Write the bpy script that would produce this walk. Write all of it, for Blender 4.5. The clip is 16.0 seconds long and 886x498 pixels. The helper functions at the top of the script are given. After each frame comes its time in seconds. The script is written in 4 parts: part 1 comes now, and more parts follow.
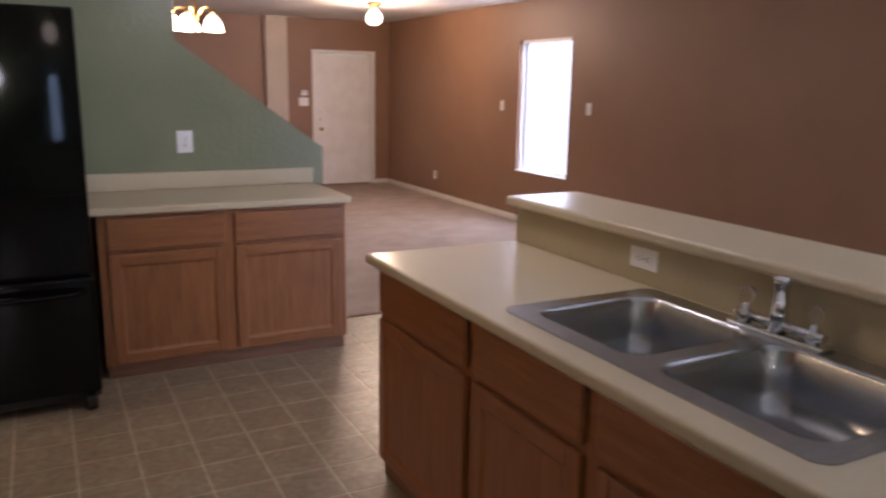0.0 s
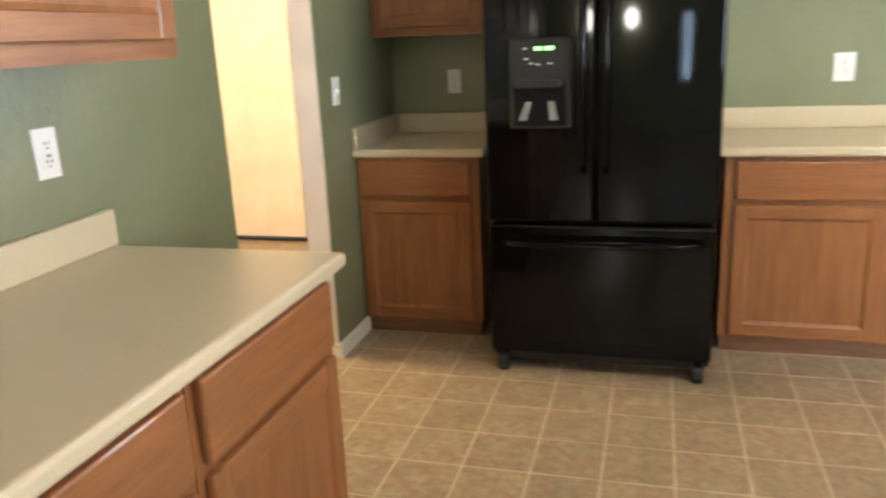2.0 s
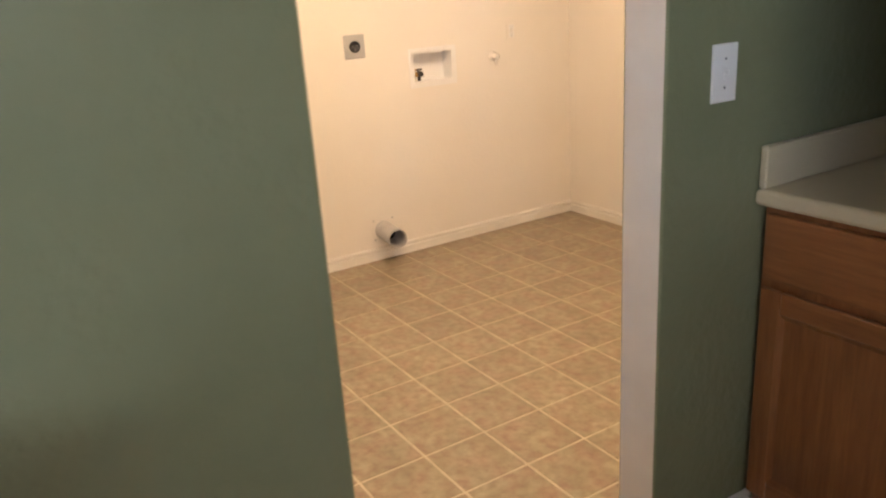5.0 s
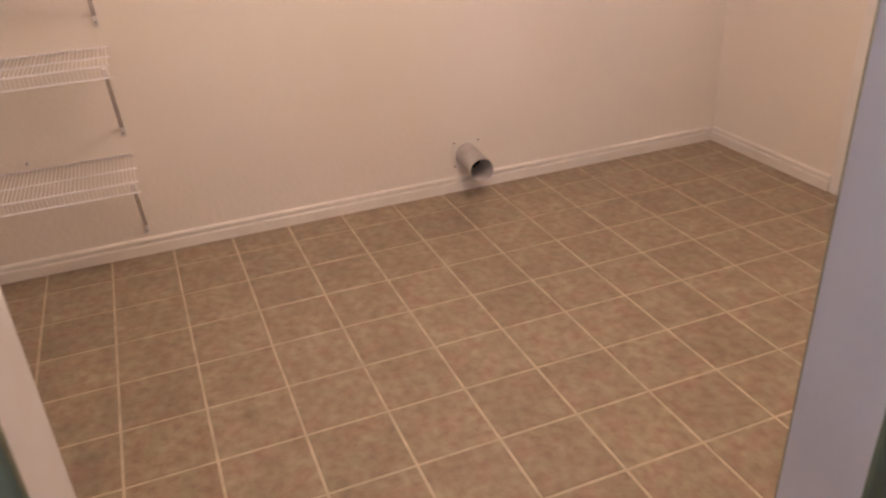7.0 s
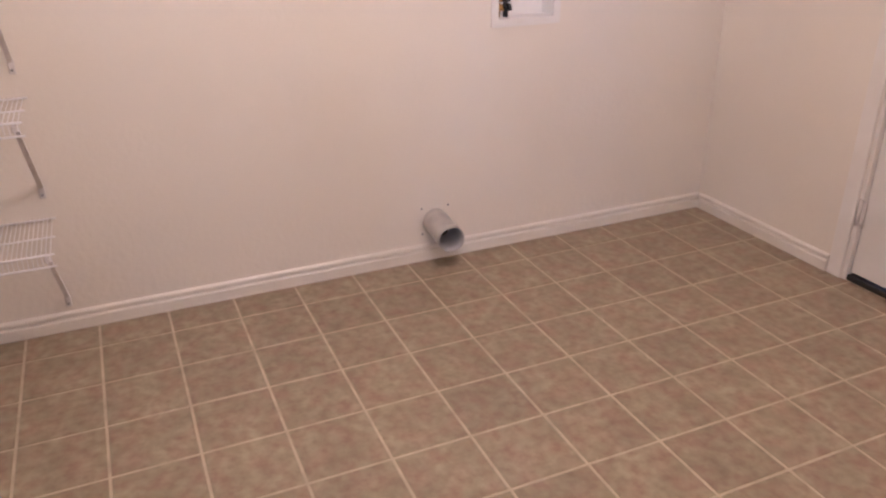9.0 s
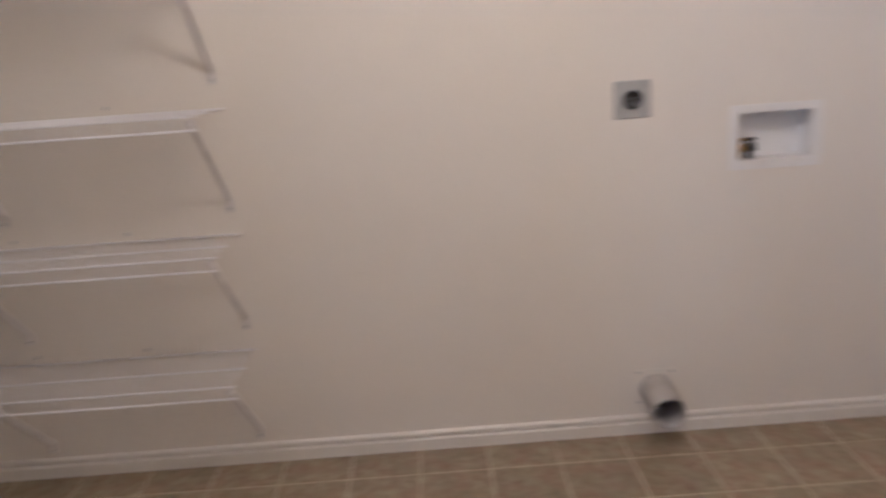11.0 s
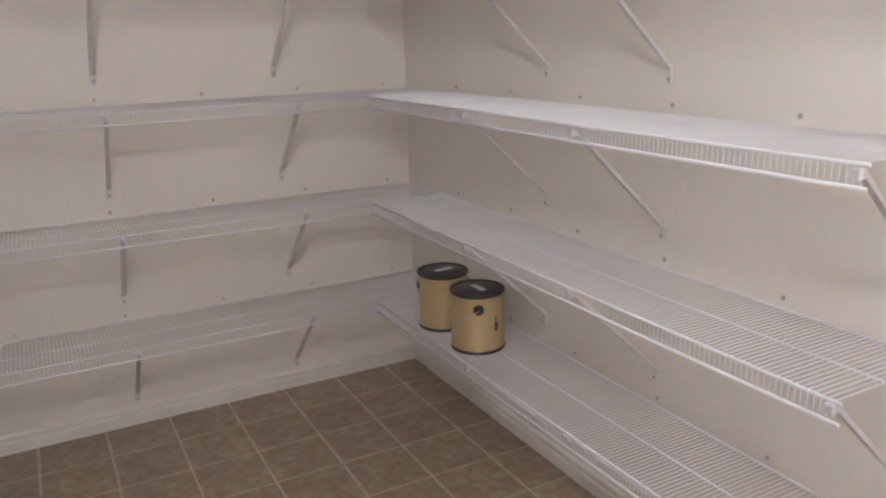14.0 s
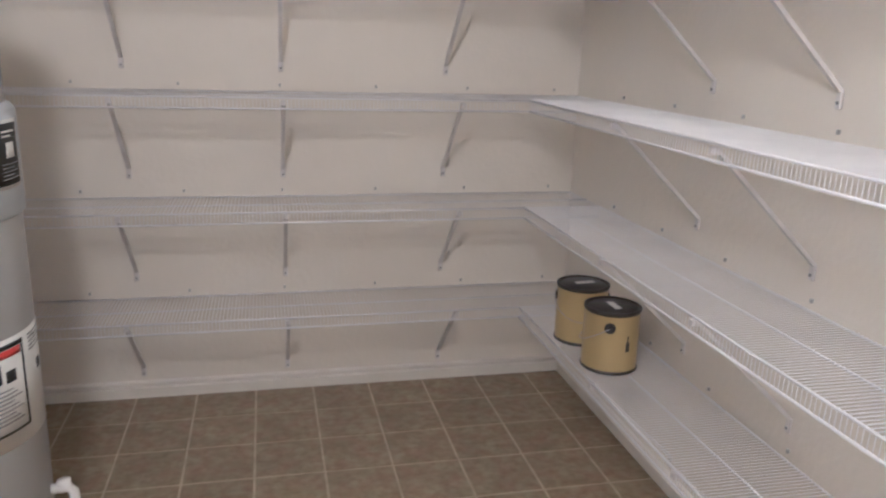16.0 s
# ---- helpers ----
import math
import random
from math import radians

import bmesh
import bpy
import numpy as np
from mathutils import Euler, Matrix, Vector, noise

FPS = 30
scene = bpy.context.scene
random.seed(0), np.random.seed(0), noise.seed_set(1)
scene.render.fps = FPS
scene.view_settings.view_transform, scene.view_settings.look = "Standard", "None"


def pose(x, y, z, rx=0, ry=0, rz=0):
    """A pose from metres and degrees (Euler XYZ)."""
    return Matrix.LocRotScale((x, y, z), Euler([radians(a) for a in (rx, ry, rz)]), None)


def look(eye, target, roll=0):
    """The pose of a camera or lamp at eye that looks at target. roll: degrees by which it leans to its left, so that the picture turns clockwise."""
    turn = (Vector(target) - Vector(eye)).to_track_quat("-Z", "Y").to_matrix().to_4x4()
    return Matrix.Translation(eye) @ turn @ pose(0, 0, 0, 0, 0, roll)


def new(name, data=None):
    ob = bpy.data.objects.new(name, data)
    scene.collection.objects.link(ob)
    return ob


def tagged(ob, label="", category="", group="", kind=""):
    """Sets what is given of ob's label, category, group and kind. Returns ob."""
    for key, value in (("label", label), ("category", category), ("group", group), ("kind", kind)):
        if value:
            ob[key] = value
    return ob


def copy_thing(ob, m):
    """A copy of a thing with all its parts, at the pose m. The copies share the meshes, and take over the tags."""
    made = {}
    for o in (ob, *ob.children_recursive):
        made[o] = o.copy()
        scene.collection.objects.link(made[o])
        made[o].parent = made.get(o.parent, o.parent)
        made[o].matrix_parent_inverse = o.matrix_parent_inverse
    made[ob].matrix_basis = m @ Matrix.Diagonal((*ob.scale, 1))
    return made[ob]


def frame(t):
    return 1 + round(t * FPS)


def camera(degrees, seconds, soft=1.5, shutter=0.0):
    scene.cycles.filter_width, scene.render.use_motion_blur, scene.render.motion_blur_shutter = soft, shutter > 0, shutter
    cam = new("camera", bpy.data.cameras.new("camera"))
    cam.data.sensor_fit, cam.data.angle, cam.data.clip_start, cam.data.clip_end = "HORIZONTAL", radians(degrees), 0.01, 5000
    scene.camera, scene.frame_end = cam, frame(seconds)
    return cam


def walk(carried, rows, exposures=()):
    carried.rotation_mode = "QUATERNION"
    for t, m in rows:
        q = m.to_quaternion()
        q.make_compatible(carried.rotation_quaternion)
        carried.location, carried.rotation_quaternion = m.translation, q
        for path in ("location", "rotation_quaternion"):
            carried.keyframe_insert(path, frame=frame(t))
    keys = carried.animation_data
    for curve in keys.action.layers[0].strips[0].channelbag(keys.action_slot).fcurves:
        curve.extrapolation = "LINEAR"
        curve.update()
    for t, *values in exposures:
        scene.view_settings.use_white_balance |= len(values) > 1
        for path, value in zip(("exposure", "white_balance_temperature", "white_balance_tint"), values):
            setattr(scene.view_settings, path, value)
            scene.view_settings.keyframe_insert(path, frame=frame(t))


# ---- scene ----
cam = camera(59.7, 16.0, soft=2.2, shutter=0.4)
PATH = [
    (0, (1.424, -4.748, 1.533), (2.328, -3.014, 1.116), 1.0),
    (0.5, (1.434, -4.655, 1.512), (2.039, -2.808, 1.042), 0.4),
    (1, (1.454, -4.489, 1.474), (1.702, -2.569, 0.97), -0.7),
    (1.5, (1.385, -4.187, 1.422), (1.254, -2.262, 0.897), -1.6),
    (2, (1.362, -3.975, 1.387), (0.835, -2.119, 0.859), -2.6),
    (2.5, (1.257, -3.725, 1.38), (0.438, -1.981, 0.844), -3.2),
    (3, (1.314, -3.518, 1.367), (0.163, -1.965, 0.854), -4.7),
    (3.5, (1.314, -3.253, 1.362), (-0.056, -1.881, 0.868), -5.0),
    (3.7, (1.296, -3.134, 1.366), (-0.113, -1.804, 0.871), -4.8),
    (5.8, (0.79, -1.791, 1.393), (-0.883, -0.95, 0.691), -4.5),
    (6, (0.687, -1.767, 1.327), (-0.986, -0.931, 0.619), -4.9),
    (6.5, (0.564, -1.675, 1.4), (-1.102, -0.977, 0.544), -3.4),
    (7, (0.416, -1.598, 1.364), (-1.241, -0.968, 0.438), -2.9),
    (7.5, (0.283, -1.548, 1.31), (-1.37, -0.954, 0.355), -2.7),
    (8, (0.176, -1.514, 1.302), (-1.458, -0.899, 0.327), -2.3),
    (8.5, (0.146, -1.486, 1.347), (-1.498, -0.807, 0.431), -1.5),
    (8.7, (0.124, -1.469, 1.362), (-1.529, -0.756, 0.49), -1.0),
    (10.8, (-0.056, -1.194, 1.32), (-1.961, -0.852, 0.815), -3.0),
    (11, (-0.1, -1.067, 1.311), (-2.04, -1.045, 0.823), -4.0),
    (11.5, (-0.202, -1.048, 1.286), (-2.093, -1.523, 0.841), -5.0),
    (12, (-0.367, -1.088, 1.35), (-2.118, -1.919, 0.853), -5.3),
    (12.5, (-0.53, -1.037, 1.364), (-2.096, -2.173, 0.857), -4.6),
    (13, (-0.783, -0.978, 1.364), (-2.113, -2.379, 0.846), -4.4),
    (13.5, (-0.923, -0.967, 1.37), (-2.058, -2.531, 0.855), -2.3),
    (14, (-1.109, -0.973, 1.397), (-2.014, -2.676, 0.867), -1.6),
    (14.5, (-1.257, -0.989, 1.408), (-1.945, -2.791, 0.881), -1.7),
    (15, (-1.322, -0.982, 1.391), (-1.873, -2.841, 0.899), -0.2),
    (15.5, (-1.268, -0.957, 1.385), (-1.781, -2.83, 0.909), 1.5),
    (16, (-1.276, -0.911, 1.381), (-1.714, -2.794, 0.871), 1.7),
]
EXPOSURES = [(0.0, -.93, 5700, 27), (.8, .06, 6400, 25), (1.5, .7, 6400, 15), (2.5, .68, 6250, 10), (3.7, .47, 6050, 14), (5.8, -.45, 5500, 17), (6.5, -.6, 5270, 23), (7.5, -.63, 5230, 34), (8.7, -.49, 4790, 31), (10.8, -1.06, 4400, 18), (12.0, -.8, 4150, 13), (13.5, -.4, 4050, 12), (16.0, -.15, 4000, 12)]
walk(cam, [(t, look(eye, target, roll)) for t, eye, target, roll in PATH], EXPOSURES)

# ---- world, sun and lamps ----
world = bpy.data.worlds.new("world")
scene.world = world
world.use_nodes = True
sky = world.node_tree.nodes.new("ShaderNodeTexSky")
sky.sky_type, sky.sun_disc = "NISHITA", False
sky.sun_elevation, sky.sun_rotation = radians(38), radians(200)
world.node_tree.links.new(sky.outputs["Color"], world.node_tree.nodes["Background"].inputs["Color"])
world.node_tree.nodes["Background"].inputs["Strength"].default_value = 0.15


def lamp(name, kind, m, energy, color, size=0.1, size_y=None):
    data = bpy.data.lights.new(name, kind)
    data.energy, data.color = energy, color
    if kind == "AREA":
        data.size = size
        if size_y:
            data.shape, data.size_y = "RECTANGLE", size_y
    elif kind == "SUN":
        data.angle = radians(size)
    else:
        data.shadow_soft_size = size
    ob = new(name, data)
    ob.matrix_world = m
    return ob


lamp("sun", "SUN", look((0, 0, 20), (4, 14, 4)), 2.5, (1, .95, .88), 0.5)
# daylight in the window openings; the wide southern one is an added helper
lamp("window_daylight", "AREA", look((6.3, 2.24, 1.3), (0, 2.24, 1.3)), 80, (.86, .93, 1), .95, 1.35)
lamp("added_east_daylight", "AREA", look((6.3, -5.8, 1.1), (0, -5.0, 1.0)), 290, (.8, .91, 1), 2.6, 1.9)
# bulbs
lamp("laundry_bulb", "POINT", pose(-.95, -.9, 2.3), 125, (1, .69, .38), .11)
lamp("kitchen_bulb", "POINT", pose(2.5, -1.9, 2.31), 42, (1, .92, .8), .12)
lamp("entry_bulb", "POINT", pose(4.95, 3.83, 2.27), 150, (1, .7, .4), .07)
lamp("chandelier_bulb", "POINT", pose(2.555, 1.6, 1.9), 70, (1, .8, .58), .1)

# ---- materials ----


def mat(name, color, rough=.5, metal=0.0, color2=None, scale=6.0, stretch=(1, 1, 1), bump=0.0, bump_scale=150.0, amount=.5,
        fine=0.0, fine_scale=60.0, rand=0.0, coat=0.0, spec=.5, bump_stretch=(1, 1, 1), rough_var=0.0, bump_detail=2.0, world_space=False,
        tint=None, tint_scale=12.0):
    m = bpy.data.materials.new(name)
    m.use_nodes = True
    nt = m.node_tree
    b = nt.nodes["Principled BSDF"]
    b.inputs["Roughness"].default_value, b.inputs["Metallic"].default_value = rough, metal
    b.inputs["Coat Weight"].default_value = coat
    b.inputs["Specular IOR Level"].default_value = spec
    tc = nt.nodes.new("ShaderNodeTexCoord")
    geo = nt.nodes.new("ShaderNodeNewGeometry")

    def noise_node(sc, st, detail):
        mp = nt.nodes.new("ShaderNodeMapping")
        mp.inputs["Scale"].default_value = st
        nt.links.new(geo.outputs["Position"] if world_space else tc.outputs["Object"], mp.inputs["Vector"])
        n = nt.nodes.new("ShaderNodeTexNoise")
        n.inputs["Scale"].default_value, n.inputs["Detail"].default_value = sc, detail
        nt.links.new(mp.outputs["Vector"], n.inputs["Vector"])
        return n

    def mix(a, bcol, fac, kind="MIX"):
        n = nt.nodes.new("ShaderNodeMix")
        n.data_type, n.blend_type = "RGBA", kind
        for sock, v in ((n.inputs[6], a), (n.inputs[7], bcol)):
            if isinstance(v, tuple):
                sock.default_value = (*v, 1)
            else:
                nt.links.new(v, sock)
        if isinstance(fac, float):
            n.inputs[0].default_value = fac
        else:
            nt.links.new(fac, n.inputs[0])
        return n.outputs[2]

    def ramp(sock, lo, hi):
        r = nt.nodes.new("ShaderNodeMapRange")
        r.inputs["From Min"].default_value, r.inputs["From Max"].default_value = lo, hi
        nt.links.new(sock, r.inputs["Value"])
        return r.outputs["Result"]

    col2 = color2 or tuple(c * .82 for c in color)
    n1 = noise_node(scale, stretch, 5)
    out = mix(color, col2, ramp(n1.outputs["Fac"], .5 - .3 * amount, .5 + .3 * amount))
    if tint:
        n4 = noise_node(tint_scale, (1, 1, 1), 3)
        out = mix(out, tint, ramp(n4.outputs["Fac"], .42, .72))
    if fine:
        n2 = noise_node(fine_scale, stretch, 4)
        dark = mix(out, (.25, .2, .15), fine, "MULTIPLY")
        out = mix(out, dark, ramp(n2.outputs["Fac"], .35, .8))
    if rand:
        oi = nt.nodes.new("ShaderNodeObjectInfo")
        hs = nt.nodes.new("ShaderNodeHueSaturation")
        nt.links.new(ramp(oi.outputs["Random"], 0, 1), hs.inputs["Value"])
        mr = hs.inputs["Value"].links[0].from_node
        mr.inputs["To Min"].default_value, mr.inputs["To Max"].default_value = 1 - rand, 1 + rand
        nt.links.new(out, hs.inputs["Color"])
        out = hs.outputs["Color"]
    nt.links.new(out, b.inputs["Base Color"])
    if rough_var:
        r = ramp(n1.outputs["Fac"], .3, .7)
        r.node.inputs["To Min"].default_value, r.node.inputs["To Max"].default_value = rough - rough_var, rough + rough_var
        nt.links.new(r, b.inputs["Roughness"])
    if bump:
        n3 = noise_node(bump_scale, bump_stretch, bump_detail)
        bp = nt.nodes.new("ShaderNodeBump")
        bp.inputs["Strength"].default_value = bump
        bp.inputs["Distance"].default_value = .004
        nt.links.new(n3.outputs["Fac"], bp.inputs["Height"])
        nt.links.new(bp.outputs["Normal"], b.inputs["Normal"])
    return m


def glow(name, color, strength):
    m = bpy.data.materials.new(name)
    m.use_nodes = True
    b = m.node_tree.nodes["Principled BSDF"]
    b.inputs["Base Color"].default_value = (*color, 1)
    b.inputs["Emission Color"].default_value = (*color, 1)
    b.inputs["Emission Strength"].default_value = strength
    return m


def clear_glass(name, rough=0.0, color=(1, 1, 1)):
    m = bpy.data.materials.new(name)
    m.use_nodes = True
    b = m.node_tree.nodes["Principled BSDF"]
    b.inputs["Base Color"].default_value = (*color, 1)
    b.inputs["Transmission Weight"].default_value, b.inputs["Roughness"].default_value = 1, rough
    b.inputs["IOR"].default_value = 1.45
    return m


GREEN = mat("green_wall_paint", (.205, .216, .124), .3, color2=(.182, .194, .108), scale=2.5, bump=.65, bump_scale=34, bump_detail=3)
CREAM = mat("cream_wall_paint", (.77, .725, .65), .6, color2=(.74, .69, .61), scale=1.6, bump=.3, bump_scale=45)
TRIM = mat("cream_trim_paint", (.77, .735, .67), .45, color2=(.7, .66, .59), scale=4, bump=.1, bump_scale=70)
WHITE = mat("white_trim_paint", (.78, .76, .73), .4, color2=(.72, .69, .65), scale=5, bump=.1, bump_scale=70)
BROWN = mat("brown_wall_paint", (.26, .145, .085), .5, color2=(.235, .13, .075), scale=2.0, bump=.4, bump_scale=42)
BEIGE = mat("beige_wall_paint", (.5, .42, .33), .5, color2=(.46, .38, .3), scale=2.0, bump=.3, bump_scale=42)
TAN = mat("tan_wall_paint", (.42, .34, .2), .45, color2=(.38, .31, .18), scale=3, bump=.3, bump_scale=42)
CEIL = mat("white_ceiling_paint", (.75, .73, .7), .8, color2=(.7, .68, .65), scale=3, bump=.6, bump_scale=60)
OAK_V = mat("oak_upright_grain", (.325, .126, .04), .36, color2=(.245, .092, .03), scale=7, stretch=(5, 5, .45), fine=.32, fine_scale=24, bump=.2, bump_scale=60, bump_stretch=(3, 3, .2), coat=.15)
OAK_H = mat("oak_level_grain", (.325, .126, .04), .36, color2=(.245, .092, .03), scale=7, stretch=(.45, 5, 5), fine=.32, fine_scale=24, bump=.2, bump_scale=60, bump_stretch=(.2, 3, 3), coat=.15)
OAK_DARK = mat("dark_brown_board", (.2, .09, .045), .5, color2=(.14, .065, .03), scale=9, stretch=(.5, 5, 5))
LAMINATE = mat("plain_beige_laminate", (.58, .49, .33), .28, color2=(.55, .46, .305), scale=5, amount=1.2, fine=.06, fine_scale=120)
VINYL = mat("mottled_brown_vinyl", (.375, .32, .21), .3, color2=(.24, .195, .125), scale=9, amount=.8, tint=(.33, .225, .155), tint_scale=15, fine=.52, fine_scale=30, rand=.06, world_space=True)
GROUT = mat("pale_vinyl_joint", (.53, .44, .305), .4, color2=(.4, .33, .225), scale=14)
CARPET = mat("beige_carpet", (.42, .34, .28), .95, color2=(.35, .28, .23), scale=4, bump=1.0, bump_scale=260, fine=.3, fine_scale=160, spec=.1)
BLACK = mat("black_gloss_enamel", (.0022, .0022, .0028), .05, color2=(.003, .003, .0032), scale=2, spec=.2)
BLACK_MATT = mat("black_plastic", (.006, .006, .007), .4, color2=(.018, .018, .018), scale=8)
DARK_PANEL = mat("dark_grey_control_panel", (.012, .012, .012), .35, color2=(.016, .016, .015), scale=6, spec=.35)
PLATE = mat("grey_steel_plate", (.45, .45, .44), .35, .2, color2=(.4, .4, .39), scale=12)
LEVER = mat("dark_steel_lever", (.3, .3, .3), .3, 1.0, color2=(.24, .24, .24), scale=20)
STEEL = mat("brushed_steel", (.42, .42, .42), .25, 1.0, color2=(.36, .36, .36), scale=30, stretch=(.3, 6, 6), bump=.03, bump_scale=200)
CHROME = mat("chrome", (.7, .7, .7), .08, 1.0, color2=(.62, .62, .62), scale=5)
BRASS = mat("brass", (.6, .4, .15), .25, 1.0, color2=(.5, .32, .12), scale=8)
PLASTIC = mat("white_plastic", (.8, .79, .77), .35, color2=(.76, .74, .71), scale=6)
WIRE = mat("white_vinyl_coated_wire", (.82, .81, .82), .35, color2=(.76, .75, .76), scale=5)
BRACKET = mat("white_bracket_steel", (.72, .69, .67), .4, color2=(.62, .59, .57), scale=14)
GALV = mat("galvanised_duct", (.5, .48, .45), .4, .25, color2=(.4, .38, .36), scale=18)
# near-black colour that paints the shade inside slots, recesses and the duct
DARK = mat("cavity_shade", (.004, .004, .004), .6, spec=.15)
TANK = mat("grey_tank_enamel", (.42, .42, .41), .38, color2=(.38, .38, .37), scale=3, bump=.04, bump_scale=12)
JACKET = mat("pale_blue_grey_enamel", (.52, .55, .58), .38, color2=(.48, .51, .54), scale=3)
LABEL = mat("white_label_paper", (.75, .74, .7), .55, color2=(.69, .68, .64), scale=10)
BLACK_INK = mat("black_print", (.03, .03, .03), .5)
RED_INK = mat("red_print", (.55, .06, .05), .5)
GREY_INK = mat("grey_print", (.3, .3, .3), .5)
CAN_GOLD = mat("gold_paint_can_paper", (.54, .43, .21), .34, .4, color2=(.46, .36, .16), scale=5, amount=1.5)
CAN_LID = mat("black_can_lid", (.02, .018, .02), .35, color2=(.04, .035, .035), scale=20)
GREEN_LED = glow("green_display_digits", (.25, 1, .2), 3.0)
# very strong glow, added only for the white spot mirrored in the fridge
SPOT_GLOBE = glow("fridge_spot_glow", (1, .93, .85), 65.0)
BULB = glow("lit_frosted_glass", (1, .82, .6), 12.0)
GLASS = clear_glass("window_glass")
ACRYLIC = clear_glass("clear_acrylic", .05)

# ---- mesh helpers ----


def box(bm, x0, y0, z0, x1, y1, z1, bev=0.0, seg=1, mi=0):
    vs = [bm.verts.new((x, y, z)) for x in (x0, x1) for y in (y0, y1) for z in (z0, z1)]
    fs = [bm.faces.new([vs[i] for i in f]) for f in ((0, 1, 3, 2), (4, 6, 7, 5), (0, 4, 5, 1), (2, 3, 7, 6), (0, 2, 6, 4), (1, 5, 7, 3))]
    if bev:
        es = list({e for f in fs for e in f.edges})
        got = bmesh.ops.bevel(bm, geom=es, offset=bev, segments=seg, affect="EDGES", profile=.5)
        fs = [f for f in got["faces"]] + [f for f in fs if f.is_valid]
    for f in fs:
        f.material_index = mi
    return fs


def boxed(*args, bev=0.0, seg=1):
    bm = bmesh.new()
    box(bm, *args, bev=bev, seg=seg)
    return bm


def tube(bm, pts, r, n=8, cap=True, radii=None):
    """A round bar along the points."""
    rings = []
    pts = [Vector(p) for p in pts]
    for i, p in enumerate(pts):
        d = (pts[min(i + 1, len(pts) - 1)] - pts[max(i - 1, 0)]).normalized()
        a = d.orthogonal().normalized() if i == 0 else (a - d * a.dot(d)).normalized()
        b = d.cross(a)
        rr = radii[i] if radii else r
        rings.append([bm.verts.new(p + rr * (math.cos(k * math.tau / n) * a + math.sin(k * math.tau / n) * b)) for k in range(n)])
    for u, v in zip(rings, rings[1:]):
        for k in range(n):
            bm.faces.new((u[k], u[(k + 1) % n], v[(k + 1) % n], v[k])).smooth = True
    if cap:
        bm.faces.new(rings[0][::-1])
        bm.faces.new(rings[-1])


def lathe(bm, prof, n=32, at=(0, 0, 0), closed=False):
    """A turned shape from (radius, height) pairs."""
    rings = []
    for r, z in prof:
        if r < 1e-5:
            rings.append([bm.verts.new((at[0], at[1], at[2] + z))])
        else:
            rings.append([bm.verts.new((at[0] + r * math.cos(k * math.tau / n), at[1] + r * math.sin(k * math.tau / n), at[2] + z)) for k in range(n)])
    for u, v in zip(rings, rings[1:]):
        for k in range(n):
            k2 = (k + 1) % n
            if len(u) == 1 and len(v) == 1:
                continue
            if len(u) == 1:
                f = bm.faces.new((u[0], v[k2], v[k]))
            elif len(v) == 1:
                f = bm.faces.new((u[k], u[k2], v[0]))
            else:
                f = bm.faces.new((u[k], u[k2], v[k2], v[k]))
            f.smooth = True
    return rings


def prism(bm, outer, holes, a0, a1, axis):
    """A flat plate with holes: loops in the plane, thickness along the axis."""
    place = {"x": lambda u, v, w: (w, u, v), "y": lambda u, v, w: (u, w, v), "z": lambda u, v, w: (u, v, w)}[axis]
    for w in (a0, a1):
        edges = []
        for loop in [outer, *holes]:
            vs = [bm.verts.new(place(u, v, w)) for u, v in loop]
            edges += [bm.edges.new((vs[i], vs[(i + 1) % len(vs)])) for i in range(len(vs))]
        bmesh.ops.triangle_fill(bm, edges=edges, use_beauty=True)
    for loop in [outer, *holes]:
        for i in range(len(loop)):
            p, q = loop[i], loop[(i + 1) % len(loop)]
            bm.faces.new([bm.verts.new(place(*c)) for c in ((*p, a0), (*q, a0), (*q, a1), (*p, a1))])
    bmesh.ops.remove_doubles(bm, verts=bm.verts, dist=1e-5)
    bmesh.ops.recalc_face_normals(bm, faces=bm.faces)


def rrect(x0, y0, x1, y1, r, n=6):
    pts = []
    for cx, cy, a in ((x1 - r, y1 - r, 0), (x0 + r, y1 - r, 90), (x0 + r, y0 + r, 180), (x1 - r, y0 + r, 270)):
        for k in range(n + 1):
            t = radians(a + 90 * k / n)
            pts.append((cx + r * math.cos(t), cy + r * math.sin(t)))
    return pts


def mesh_object(name, bm, materials):
    me = bpy.data.meshes.new(name)
    bm.normal_update()
    bm.to_mesh(me)
    bm.free()
    for m in materials if isinstance(materials, (list, tuple)) else [materials]:
        me.materials.append(m)
    return new(name, me)


def part(name, bm, material, parent, label=""):
    ob = mesh_object(name, bm, material)
    ob.parent = parent
    return tagged(ob, label) if label else ob


def thing(name, m, label, category, group=""):
    ob = new(name)
    ob.empty_display_size = .1
    ob.matrix_world = m
    return tagged(ob, label, category, group)


def structure(name, bm, materials, label, category):
    return tagged(mesh_object(name, bm, materials), label, category, "", "structure")


H = 2.44
LW, LN, LS, LE = -2.516, .985, -3.905, -.12   # laundry walls
EX, FY = 6.26, 6.43                            # east and far wall
# ---- setting: walls, floors, ceilings ----


def paint_by_normal(bm, pick):
    bm.normal_update()
    for f in bm.faces:
        f.material_index = pick(f.normal)


